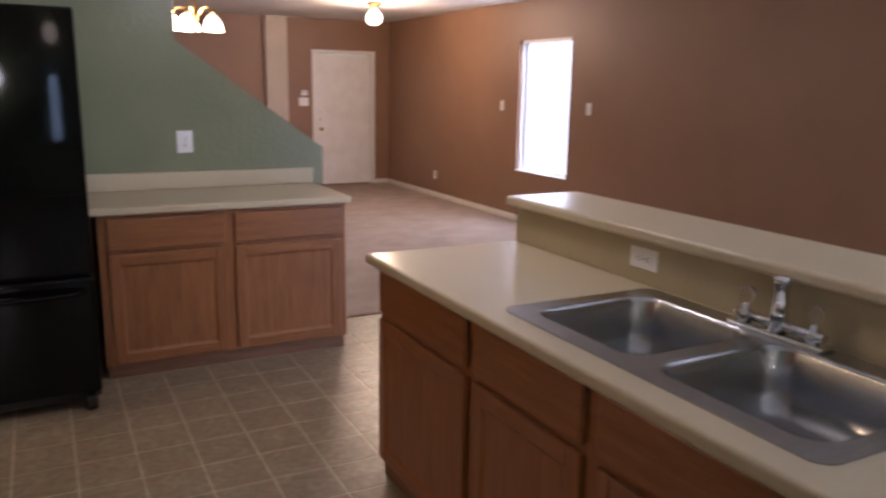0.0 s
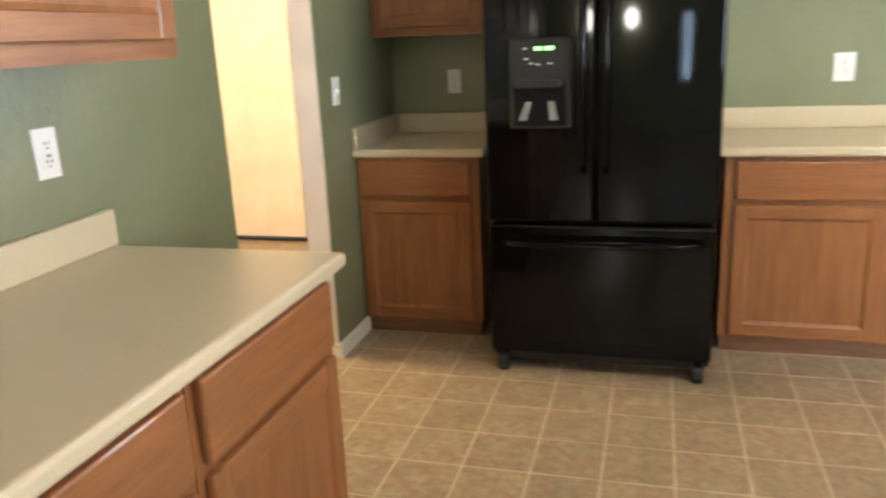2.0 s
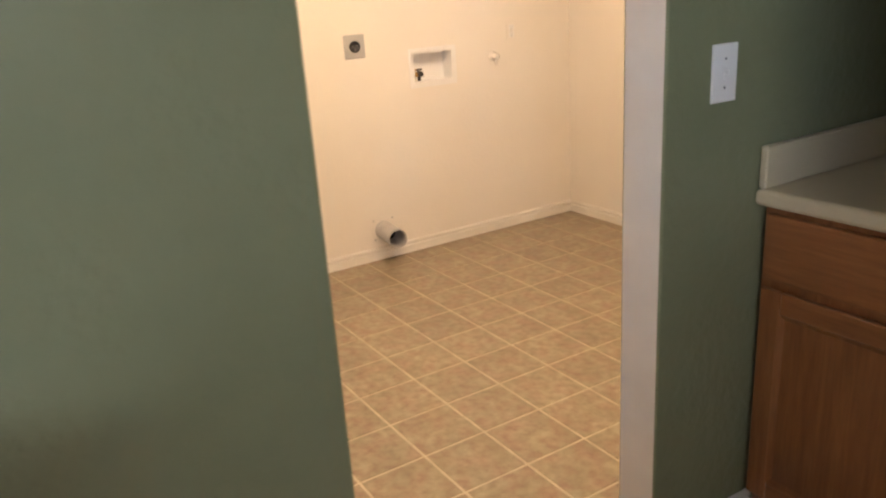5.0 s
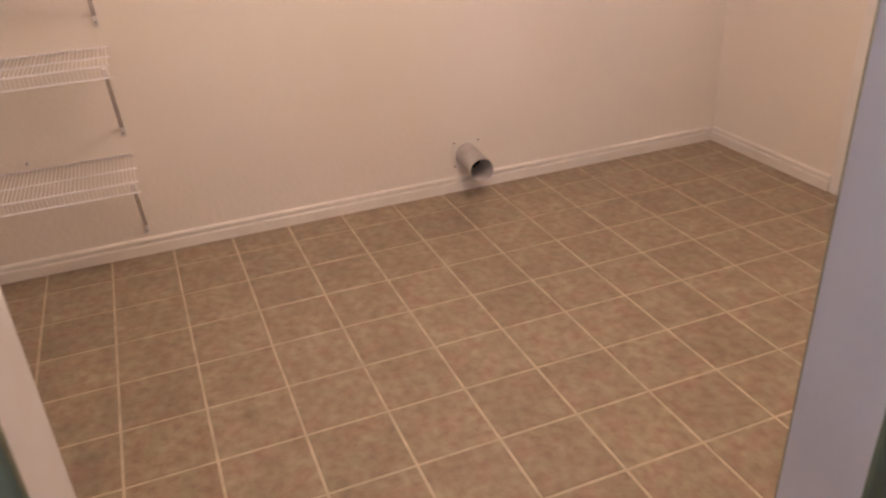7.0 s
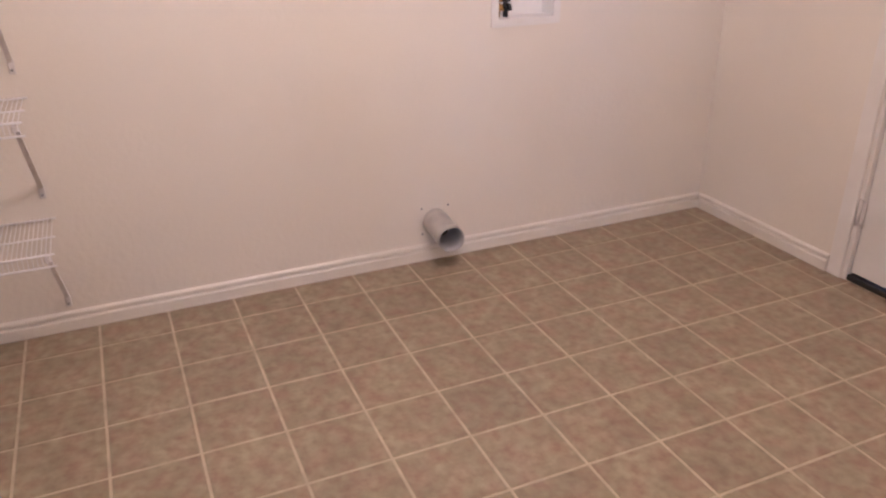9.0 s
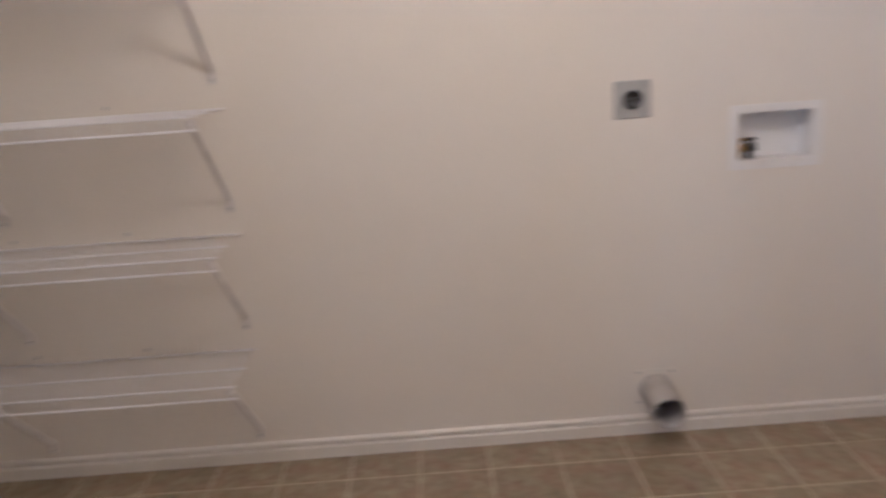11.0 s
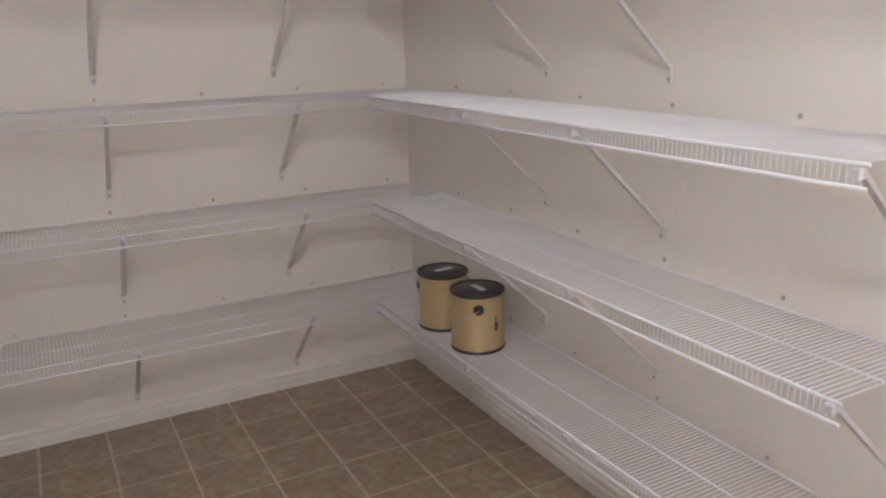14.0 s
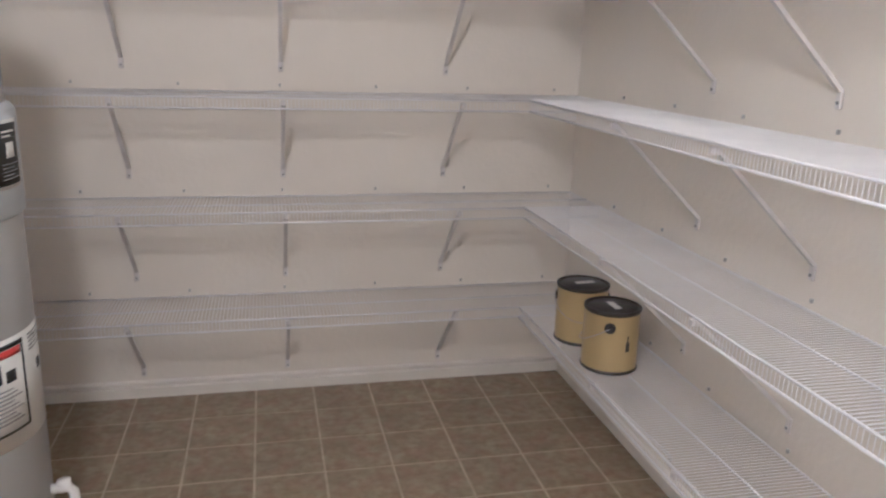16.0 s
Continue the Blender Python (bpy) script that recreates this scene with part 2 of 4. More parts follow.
bm = bmesh.new()
prism(bm, [(-8.5, 0), (-1.715, 0), (-1.715, 2.06), (-.955, 2.06), (-.955, 0), (LN + .12, 0), (LN + .12, H), (-8.5, H)], [], LE, 0, "x")
es = [e for e in bm.edges if abs(e.verts[0].co.y - e.verts[1].co.y) < 1e-5 and abs(e.verts[0].co.x - e.verts[1].co.x) < 1e-5
      and (abs(e.verts[0].co.y + 1.715) < 1e-4 or abs(e.verts[0].co.y + .955) < 1e-4) and e.calc_length() > 1]
paint_by_normal(bm, lambda n: 0 if n.x > .5 else 1 if n.x < -.5 else 2)
bmesh.ops.bevel(bm, geom=es, offset=.006, segments=2, affect="EDGES", profile=.5)
structure("wall_west", bm, [GREEN, CREAM, WHITE], "sage green kitchen wall with an open doorway to the laundry room", "wall")
bm = bmesh.new()
prism(bm, [(.001, 0), (3.02, 0), (3.02, 1.13), (2.15, 1.755), (2.15, H), (.001, H)], [], 0, .12, "y")
structure("wall_north", bm, GREEN, "sage green partition wall whose top slopes down to a low end", "wall")
bm = bmesh.new()
prism(bm, [(LS - .12, 0), (LN + .12, 0), (LN + .12, H), (LS - .12, H)], [[(-.09, .9175), (.15, .9175), (.15, 1.0725), (-.09, 1.0725)]], LW - .12, LW, "x")
structure("wall_laundry_west", bm, CREAM, "cream painted laundry wall with shelves and appliance hook-ups", "wall")
bm = bmesh.new()
prism(bm, [(LW, 0), (-1.7, 0), (-1.7, 2.05), (-.85, 2.05), (-.85, 0), (LE, 0), (LE, H), (LW, H)], [], LN, LN + .12, "y")
structure("wall_laundry_north", bm, CREAM, "cream painted laundry wall around a white door", "wall")
structure("wall_laundry_south", boxed(LW, LS - .12, 0, LE, LS, H), CREAM, "cream painted laundry end wall behind wire shelves", "wall")
WY0, WY1, WZ0, WZ1 = 1.79, 2.75, .58, 2.027
bm = bmesh.new()
prism(bm, [(-8.5, 0), (FY, 0), (FY, H), (-8.5, H)], [[(WY0, WZ0), (WY1, WZ0), (WY1, WZ1), (WY0, WZ1)], [(-7.2, .1), (-4.4, .1), (-4.4, 2.1), (-7.2, 2.1)]], EX, EX + .12, "x")
structure("wall_east", bm, BROWN, "brown painted living room wall with one tall window", "wall")
DX0, DX1, DZ = 5.085, 5.975, 1.95
bm = bmesh.new()
prism(bm, [(-.12, 0), (DX0, 0), (DX0, DZ), (DX1, DZ), (DX1, 0), (EX + .12, 0), (EX + .12, H), (-.12, H)], [], FY, FY + .12, "y")
structure("wall_far", bm, BROWN, "brown painted entry wall around a white front door", "wall")
structure("wall_pier", boxed(4.34, FY - .1, 0, 4.65, FY - .002, H), BEIGE, "beige painted pier on the entry wall", "wall")
structure("wall_dining_west", boxed(-.12, LN + .122, 0, 0, FY - .002, H), BROWN, "brown painted dining room wall", "wall")
bm = bmesh.new()
prism(bm, [(-.12, 0), (EX + .12, 0), (EX + .12, H), (-.12, H)], [[(1.74, .7), (1.98, .7), (1.98, 1.6), (1.74, 1.6)]], -8.62, -8.502, "y")
structure("wall_south", bm, GREEN, "sage green kitchen end wall with a narrow window", "wall")
structure("ceiling", boxed(-.12, -8.62, H, EX + .12, FY + .12, H + .1), CEIL, "white textured ceiling", "ceiling")
structure("ceiling_laundry", boxed(LW - .12, LS - .12, H, LE - .002, LN + .12, H + .1), CEIL, "white textured laundry ceiling", "ceiling")
floor_kitchen = structure("floor_kitchen", boxed(-.06, -8.5, -.1, 4.3, -.062, 0), GROUT, "tan patterned vinyl kitchen floor with pale joints", "floor")
floor_laundry = structure("floor_laundry", boxed(LW, LS, -.1, -.062, LN + .05, 0), GROUT, "tan patterned vinyl laundry floor with pale joints", "floor")
bm = bmesh.new()
prism(bm, [(0, -.059), (4.303, -.059), (4.303, -8.5), (EX, -8.5), (EX, FY + .1), (0, FY + .1)], [], -.1, .006, "z")
structure("floor_carpet", bm, CARPET, "beige living room carpet", "floor")
bm = bmesh.new()
prism(bm, [(3.0, -.088), (4.3, -.088), (4.3, -.052), (3.0, -.052)], [], .001, .009, "z")
structure("threshold", bm, OAK_DARK, "thin dark strip between vinyl and carpet", "trim")
bm = boxed(EX + 2.5, -3, -.11, EX + 2.55, 8, 6)
structure("backdrop", bm, glow("bright_outdoor_glare", (.93, .96, 1), 2.6), "plain glaring daylight outside the window", "backdrop")
structure("backdrop_south", boxed(-2, -11.05, -.11, 6, -11, 6), glow("bright_garden_glare", (.6, .78, 1), 12.0), "plain bluish daylight outside the end window", "backdrop")
structure("ground", boxed(-60, -60, -.3, 60, 60, -.12), CARPET, "pale ground outside", "ground")


def skirting(name, p, q, n, label, h=.07):
    """A stepped skirting board from p to q on the floor; n: the way into the room."""
    p, q, n = Vector((*p, 0)), Vector((*q, 0)), Vector((*n, 0))
    prof = [(0, .001), (.015, .001), (.015, h * .58), (.012, h * .63), (.006, h * .65), (.006, h * .7), (.012, h * .75), (.012, h * .9), (.008, h * .97), (0, h)]
    bm = bmesh.new()
    ends = [[bm.verts.new(a + n * d + Vector((0, 0, z))) for d, z in prof] for a in (p, q)]
    for k in range(len(prof)):
        k2 = (k + 1) % len(prof)
        bm.faces.new((ends[0][k], ends[0][k2], ends[1][k2], ends[1][k]))
    bm.faces.new(ends[0][::-1])
    bm.faces.new(ends[1])
    bmesh.ops.recalc_face_normals(bm, faces=bm.faces)
    return structure(name, bm, TRIM, label, "baseboard")


SK = "off-white painted skirting board"
skirting("baseboard_1", (LW, LS), (LW, LN), (1, 0), SK)
skirting("baseboard_2", (LW + .015, LN), (-1.77, LN), (0, -1), SK)
skirting("baseboard_3", (LW + .015, LS), (LE, LS), (0, 1), SK)
skirting("baseboard_4", (LE, LS + .015), (LE, -1.723), (-1, 0), SK)
skirting("baseboard_5", (LE, -.947), (LE, LN), (-1, 0), SK)
skirting("baseboard_6", (LE - .014, -.955), (.014, -.955), (0, -1), SK)
skirting("baseboard_7", (0, -.954), (0, -.6), (1, 0), SK)
skirting("baseboard_8", (0, -2.34), (0, -1.716), (1, 0), SK)
skirting("baseboard_9", (EX, -8.5), (EX, FY), (-1, 0), SK)
skirting("baseboard_10", (DX1 + .06, FY), (EX - .015, FY), (0, -1), SK)
skirting("baseboard_11", (3.02, .0), (3.02, .12), (1, 0), SK)

# ---- kitchen cabinets and counters ----


def front_door(parent, x0, x1, z0, z1, y, name="door"):
    """A framed cabinet door with a recessed panel, its face towards -y."""
    w, t = .055, .019
    bm = bmesh.new()
    box(bm, x0 + w - .004, y - t + .009, z0 + w - .004, x1 - w + .004, y - .002, z1 - w + .004)
    # sloped moulding round the panel
    a0, a1, c0, c1, g = x0 + w, x1 - w, z0 + w, z1 - w, .012
    ring = [[bm.verts.new(p) for p in ((u0, yy, v0), (u1, yy, v0), (u1, yy, v1), (u0, yy, v1))]
            for u0, u1, v0, v1, yy in ((a0, a1, c0, c1, y - t + .003), (a0 + g, a1 - g, c0 + g, c1 - g, y - t + .0088))]
    for k in range(4):
        bm.faces.new((ring[0][k], ring[0][(k + 1) % 4], ring[1][(k + 1) % 4], ring[1][k]))
    d = part(name, bm, OAK_V, parent)
    for a, b in ((x0, x0 + w), (x1 - w, x1)):
        part("stile", boxed(a, y - t, z0, b, y, z1, bev=.003), OAK_V, d)
    for a, b in ((z0, z0 + w), (z1 - w, z1)):
        part("rail", boxed(x0 + w, y - t + .0005, a, x1 - w, y, b, bev=.003), OAK_H, d)
    return d


def base_cabinet(m, width, bays, label, group, depth=.605, hollow=False):
    """A base cabinet, its back on y = 0 and its front towards -y; bays: (x0, x1) of each drawer and door."""
    c = thing("base_cabinet", m, label, "cabinet", group)
    if hollow:
        part("body", boxed(0, -depth, .072, width, -.012, .7), OAK_V, c)
        part("front_rail", boxed(0, -depth, .7005, width, -depth + .02, .865), OAK_H, c)
    else:
        part("body", boxed(0, -depth, .072, width, -.012, .865), OAK_V, c)
    part("toe_board", boxed(.012, -depth + .01, 0, width - .012, -depth + .025, .071), OAK_DARK, c, "dark brown toe board")
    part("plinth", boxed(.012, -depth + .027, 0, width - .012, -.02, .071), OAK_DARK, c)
    for x0, x1 in bays:
        bm = bmesh.new()
        box(bm, x0, -depth - .02, .684, x1, -depth - .0005, .845, .006, 2)
        part("drawer", bm, OAK_H, c)
        front_door(c, x0, x1, .085, .66, -depth - .001)
    return c


def wall_cabinet(m, width, bays, label, group, height=.76, depth=.3):
    c = thing("wall_cabinet", m, label, "cabinet", group)
    part("body", boxed(0, -depth, .0, width, -.003, height), OAK_V, c)
    part("face_rail", boxed(.0, -depth - .004, -.006, width, -depth - .0005, .03), OAK_H, c)
    for x0, x1 in bays:
        front_door(c, x0, x1, .034, height - .03, -depth - .005)
    return c


def counter(name, outline, holes, label, z0=.866, z1=.906):
    bm = bmesh.new()
    prism(bm, outline, holes, z0, z1, "z")
    es = [e for e in bm.edges if abs(e.verts[0].co.z - z1) < 1e-4 and abs(e.verts[1].co.z - z1) < 1e-4
          and len(e.link_faces) == 2 and abs(e.link_faces[0].normal.dot(e.link_faces[1].normal)) < .3]
    es += [e for e in bm.edges if abs(e.verts[0].co.z - z0) < 1e-4 and abs(e.verts[1].co.z - z0) < 1e-4
           and len(e.link_faces) == 2 and abs(e.link_faces[0].normal.dot(e.link_faces[1].normal)) < .3]
    bmesh.ops.bevel(bm, geom=es, offset=.011, segments=3, affect="EDGES", profile=.5)
    c = thing(name, pose(0, 0, 0), label, "countertop")
    part("slab", bm, LAMINATE, c)
    return c


def splash(parent, *b):
    part("backsplash", boxed(*b, bev=.003), LAMINATE, parent)


G = "oak kitchen cabinets"
# north run, beside the fridge
base_cabinet(pose(.004, -.004, 0), .585, [(.012, .548)], "oak base cabinet with one drawer and one door beside the fridge", G)
base_cabinet(pose(1.64, -.004, 0), 1.305, [(.04, .62), (.672, 1.272)], "wide oak base cabinet with two drawers and two doors", G)
c = counter("countertop", [(.003, -.65), (.622, -.65), (.622, -.003), (.003, -.003)], [], "beige laminate countertop on the narrow oak cabinet")
splash(c, .026, -.024, .9065, .622, -.003, 1.005)
splash(c, .003, -.645, .9065, .023, -.003, 1.005)
c = counter("countertop", [(1.608, -.652), (2.965, -.652), (2.965, -.003), (1.608, -.003)], [], "beige laminate countertop on the wide oak cabinet")
splash(c, 1.608, -.024, .9065, 2.948, -.003, 1.005)
wall_cabinet(pose(.004, 0, 1.405), .58, [(.02, .565)], "oak wall cabinet with one door above the narrow countertop", G)
# west run, south of the doorway
for y0, y1, bays in [(-2.95, -2.355, [(.02, .573)]), (-3.92, -2.955, [(.03, .46), (.5, .945)]), (-4.845, -3.925, [(.03, .45), (.49, .89)])]:
    base_cabinet(pose(.004, y0, 0, 0, 0, 90), y1 - y0, bays, "oak base cabinet with drawer and door under the long countertop", G)
c = counter("countertop", [(.003, -4.87), (.65, -4.87), (.65, -2.328), (.003, -2.328)], [], "long beige laminate countertop along the green wall")
splash(c, .003, -4.87, .9065, .023, -2.329, 1.0)
for y0, y1, bays in [(-3.655, -2.388, [(.03, .605), (.655, 1.245)]), (-4.855, -3.66, [(.03, .58), (.62, 1.16)])]:
    wall_cabinet(pose(.003, y0, 1.375, 0, 0, 90), y1 - y0, bays, "oak wall cabinet with two doors over the long countertop", G)

# ---- peninsula with sink and raised bar ----
G2 = "oak peninsula cabinets"
PX, PB = 2.478, 3.145      # counter front and back
base_cabinet(pose(PB - .002, -2.115, 0, 0, 0, -90), .71, [(.015, .688)], "oak base cabinet at the end of the peninsula", G2)
base_cabinet(pose(PB - .002, -2.83, 0, 0, 0, -90), 1.145, [(.025, .547), (.607, 1.12)], "oak sink cabinet with two false drawers and two doors", G2, hollow=True)
base_cabinet(pose(PB - .002, -3.98, 0, 0, 0, -90), .8, [(.03, .77)], "oak base cabinet beside the sink", G2)
SX0, SX1, SY0, SY1 = 2.558, 3.118, -3.985, -2.935
c = counter("countertop", [(PX, -4.8), (PB, -4.8), (PB, -2.095), (PX, -2.095)],
            [rrect(SX0 + .025, SY0 + .025, SX1 - .025, SY1 - .025, .05)[::-1]], "beige laminate countertop with a double sink let into it")
structure("wall_knee", boxed(PB + .002, -4.8, 0, PB + .122, -2.1, 1.05), TAN, "low tan wall behind the sink counter", "wall")
bm = bmesh.new()
prism(bm, [(PB - .04, -4.85), (PB + .33, -4.85), (PB + .33, -2.07), (PB - .04, -2.07)], [], 1.052, 1.092, "z")
es = [e for e in bm.edges if len(e.link_faces) == 2 and abs(e.link_faces[0].normal.dot(e.link_faces[1].normal)) < .3]
bmesh.ops.bevel(bm, geom=es, offset=.012, segments=3, affect="EDGES", profile=.5)
bar = thing("bar_top", pose(0, 0, 0), "raised beige laminate bar top on the low wall", "countertop")
part("slab", bm, LAMINATE, bar)

# steel double sink
ZS = .906
sink = thing("double_sink", pose(0, 0, 0), "stainless steel double-bowl sink let into the counter", "sink")
B1 = (SX0 + .065, -3.425, SX1 - .075, SY1 - .06)
B2 = (SX0 + .06, SY0 + .055, SX1 - .075, -3.485)
bm = bmesh.new()
prism(bm, rrect(SX0, SY0, SX1, SY1, .045, 8), [rrect(*B1, .07, 8)[::-1], rrect(*B2, .07, 8)[::-1]], ZS - .002, ZS + .004, "z")
part("rim", bm, STEEL, sink)
for b in (B1, B2):
    bm = bmesh.new()
    loops = []
    for off, z in ((-.003, .0045), (.001, .002), (.006, -.008), (.012, -.1), (.02, -.148), (.05, -.168), (.12, -.174)):
        loops.append([bm.verts.new((u, v, ZS + z)) for u, v in rrect(b[0] + off, b[1] + off, b[2] - off, b[3] - off, max(.07 - off * .3, .03), 8)])
    for a, d in zip(loops, loops[1:]):
        for k in range(len(a)):
            bm.faces.new((a[k], a[(k + 1) % len(a)], d[(k + 1) % len(a)], d[k])).smooth = True
    bm.faces.new(loops[-1])
    bowl = part("bowl", bm, STEEL, sink)
    bm = bmesh.new()
    lathe(bm, [(.045, 0), (.043, .003), (.034, .001), (.03, -.006), (0, -.006)], 24, ((b[0] + b[2]) / 2, (b[1] + b[3]) / 2, ZS - .172))
    part("drain", bm, CHROME, bowl)
# faucet
fa = thing("faucet", pose(3.083, -3.45, ZS + .004), "chrome two-handle faucet with clear knobs behind the sink", "faucet")
bm = bmesh.new()
box(bm, -.025, -.15, 0, .025, .15, .012, .005, 2)
tube(bm, [(0, -.135, .03), (0, .135, .03)], .013, 12)
part("base", bm, CHROME, fa)
for y in (-.105, .105):
    bm = bmesh.new()
    lathe(bm, [(0, .0), (.02, 0), (.018, .03), (.011, .036), (.011, .05), (0, .05)], 16, (0, y, .01))
    st = part("valve", bm, CHROME, fa)
    bm = bmesh.new()
    lathe(bm, [(0, .05), (.013, .05), (.019, .058), (.02, .088), (.015, .094), (0, .094)], 8, (0, y, .012))
    part("knob", bm, ACRYLIC, st, "clear acrylic knob")
bm = bmesh.new()
lathe(bm, [(0, 0), (.024, 0), (.022, .05), (.019, .06), (.019, .118), (.022, .124), (.022, .14), (.017, .146), (0, .147)], 20, (0, 0, .012))
tube(bm, [(0, 0, .112), (-.024, -.019, .124), (-.06, -.048, .122), (-.09, -.072, .11), (-.096, -.077, .094)], .011, 12)
part("spout", bm, CHROME, fa)

# ---- fridge ----


def bowed(bm, x0, x1, z0, z1, y, depth, bow, bev=.012):
    """A door slab with a slightly bowed front towards -y."""
    n = 10
    pts = []
    for k in range(n + 1):
        u = k / n
        pts.append((x0 + (x1 - x0) * u, y - bow * (1 - (2 * u - 1) ** 2)))
    loop = pts + [(x1, y + depth), (x0, y + depth)]
    prism(bm, loop, [], z0, z1, "z")
    es = [e for e in bm.edges if len(e.link_faces) == 2 and e.link_faces[0].normal.dot(e.link_faces[1].normal) < .6]
    bmesh.ops.bevel(bm, geom=es, offset=bev, segments=3, affect="EDGES", profile=.5)
    for f in bm.faces:
        f.smooth = True


fridge = thing("refrigerator", pose(.703, -.185, 0), "black glossy french-door refrigerator with bottom freezer and ice dispenser", "refrigerator")
part("body", boxed(.004, -.7, .035, .886, -.01, 1.82, bev=.006), BLACK_MATT, fridge)
part("base_grille", boxed(.05, -.715, .03, .84, -.702, .1, bev=.004), BLACK_MATT, fridge)
for x in (.03, .82):
    bm = bmesh.new()
    tube(bm, [(x + .02, -.76, 0), (x + .02, -.76, .03)], .026, 12)
    box(bm, x, -.8, .025, x + .045, -.7, .07, .006)
    part("foot", bm, BLACK_MATT, fridge)
bm = bmesh.new()
bowed(bm, 0, .89, .085, .64, -.775, .065, .003)
fz = part("freezer_drawer", bm, BLACK, fridge)
fz.data.set_sharp_from_angle(angle=radians(12))
for x0, x1, nm in ((0, .428, "door"), (.433, .89, "door")):
    bm = bmesh.new()
    bowed(bm, x0, x1, .655, 1.83, -.775, .065, .003)
    d = part(nm, bm, BLACK, fridge)
    d.data.set_sharp_from_angle(angle=radians(12))
    hx = .385 if x0 == 0 else .472
    bm = bmesh.new()
    pts = [(hx, -.78, .86), (hx, -.815, .9), (hx, -.835, 1.05), (hx, -.84, 1.28), (hx, -.835, 1.5), (hx, -.815, 1.66), (hx, -.78, 1.7)]
    tube(bm, pts, .012, 10)
    part("handle", bm, BLACK, d)
    if x0 == 0:
        disp = part("dispenser_panel", boxed(.085, -.806, 1.0, .325, -.78, 1.34, bev=.006), DARK_PANEL, d, "dark grey ice and water dispenser panel")
        # flat near-black plate on the panel, painting the shade of a deep recess
        bm = bmesh.new()
        box(bm, .105, -.809, 1.012, .3, -.8065, 1.17)
        part("recess", bm, DARK, disp)
        bm = bmesh.new()
        box(bm, .11, -.835, 1.155, .285, -.81, 1.185, .006)
        part("spout_housing", bm, BLACK_MATT, disp)
        for xx, lean in ((.15, -.02), (.235, .015)):
            bm = bmesh.new()
            v = [bm.verts.new(p) for p in ((xx, -.8105, 1.105), (xx + .022, -.8105, 1.105), (xx + .022 + lean, -.8125, 1.035), (xx - .01 + lean, -.8125, 1.035))]
            bm.faces.new(v)
            w = [bm.verts.new((q.co.x, q.co.y - .004, q.co.z)) for q in v]
            bm.faces.new(w[::-1])
            for k in range(4):
                bm.faces.new((v[k], v[(k + 1) % 4], w[(k + 1) % 4], w[k]))
            part("lever", bm, LEVER, disp, "chrome dispenser lever")
        bm = bmesh.new()
        for xx, ww in ((.185, .026), (.222, .034)):
            box(bm, xx, -.8085, 1.296, xx + ww, -.8065, 1.308)
        part("display", bm, GREEN_LED, disp, "green lit digits")
        for xx, zz in ((.14, 1.3), (.145, 1.262), (.165, 1.245), (.19, 1.24), (.235, 1.243)):
            part("button", boxed(xx, -.808, zz, xx + .014, -.8065, zz + .006), PLASTIC, disp)
disp.location = (.02, 0, .03)
bm = bmesh.new()
pts = [(.05, -.785, .578), (.09, -.82, .578)] + [(.09 + .71 * k / 8, -.826 - .016 * (1 - (k / 4 - 1) ** 2), .575) for k in range(9)] + [(.8, -.82, .578), (.84, -.785, .578)]
tube(bm, pts, .013, 10)
part("handle", bm, BLACK, fz)

# ---- laundry: wire shelves ----
SHELF_Z = [.415, .806, 1.199, 1.595]


def bars(bm, ends, r, n=6):
    for p, q in ends:
        tube(bm, [p, q], r, n)


def wire_shelf(m, length, depth, feet, label, clip_step=.36):
    """A wire shelf along x from 0, its back at y = 0 and its front at y = -depth; the top of the wires at z = 0."""
    s = thing("wire_shelf", m, label, "shelf", "white wire shelves")
    bm = bmesh.new()
    n = int(length / .0127)
    r = .0013
    for k in range(n + 1):
        x = k * .0127
        tube(bm, [(x, -.004, 0), (x, -depth, 0), (x, -depth - .002, -.04)], r, 4, False)
    tagged(part("wire_deck", bm, WIRE, s), kind="stuff")
    for name, y, z, rr in (("back_rail", -.006, -.004, .003), ("middle_rail", -depth * .55, -.004, .003), ("front_rail", -depth + .001, -.004, .0033), ("lip_rail", -depth - .001, -.041, .0033)):
        bm = bmesh.new()
        tube(bm, [(0, y, z), (length, y, z)], rr, 8)
        part(name, bm, WIRE, s)
    for x in feet:
        bm = bmesh.new()
        a, b = Vector((x, -.006, -.292)), Vector((x, -depth + .012, -.022))
        # folded steel strut
        d = (b - a).normalized()
        up = Vector((0, d.z, -d.y))
        q = []
        for p in (a, b):
            q.append([bm.verts.new(p + Vector((dx, 0, 0)) + up * h) for dx, h in ((-.007, 0), (-.007, .009), (.007, .009), (.007, 0))])
        for k in range(4):
            bm.faces.new((q[0][k], q[0][(k + 1) % 4], q[1][(k + 1) % 4], q[1][k]))
        bm.faces.new(q[0][::-1])
        bm.faces.new(q[1])
        box(bm, x - .009, -.008, -.325, x + .009, -.0005, -.285, .002)
        box(bm, x - .008, -depth - .002, -.03, x + .008, -depth + .02, -.012, .002)
        br = part("bracket", bm, BRACKET, s, "grey-white diagonal steel bracket")
        bm = bmesh.new()
        lathe(bm, [(0, 0), (.004, 0), (.004, .003), (0, .0035)], 10)
        bmesh.ops.transform(bm, matrix=pose(x, -.008, -.312, 90), verts=bm.verts)
        part("screw", bm, GREY_INK, br)
    x = .12
    while x < length:
        bm = bmesh.new()
        box(bm, x - .004, -.008, .016, x + .004, -.0005, .027, .0015)
        part("wall_clip", bm, PLATE, s)
        x += clip_step
    return s


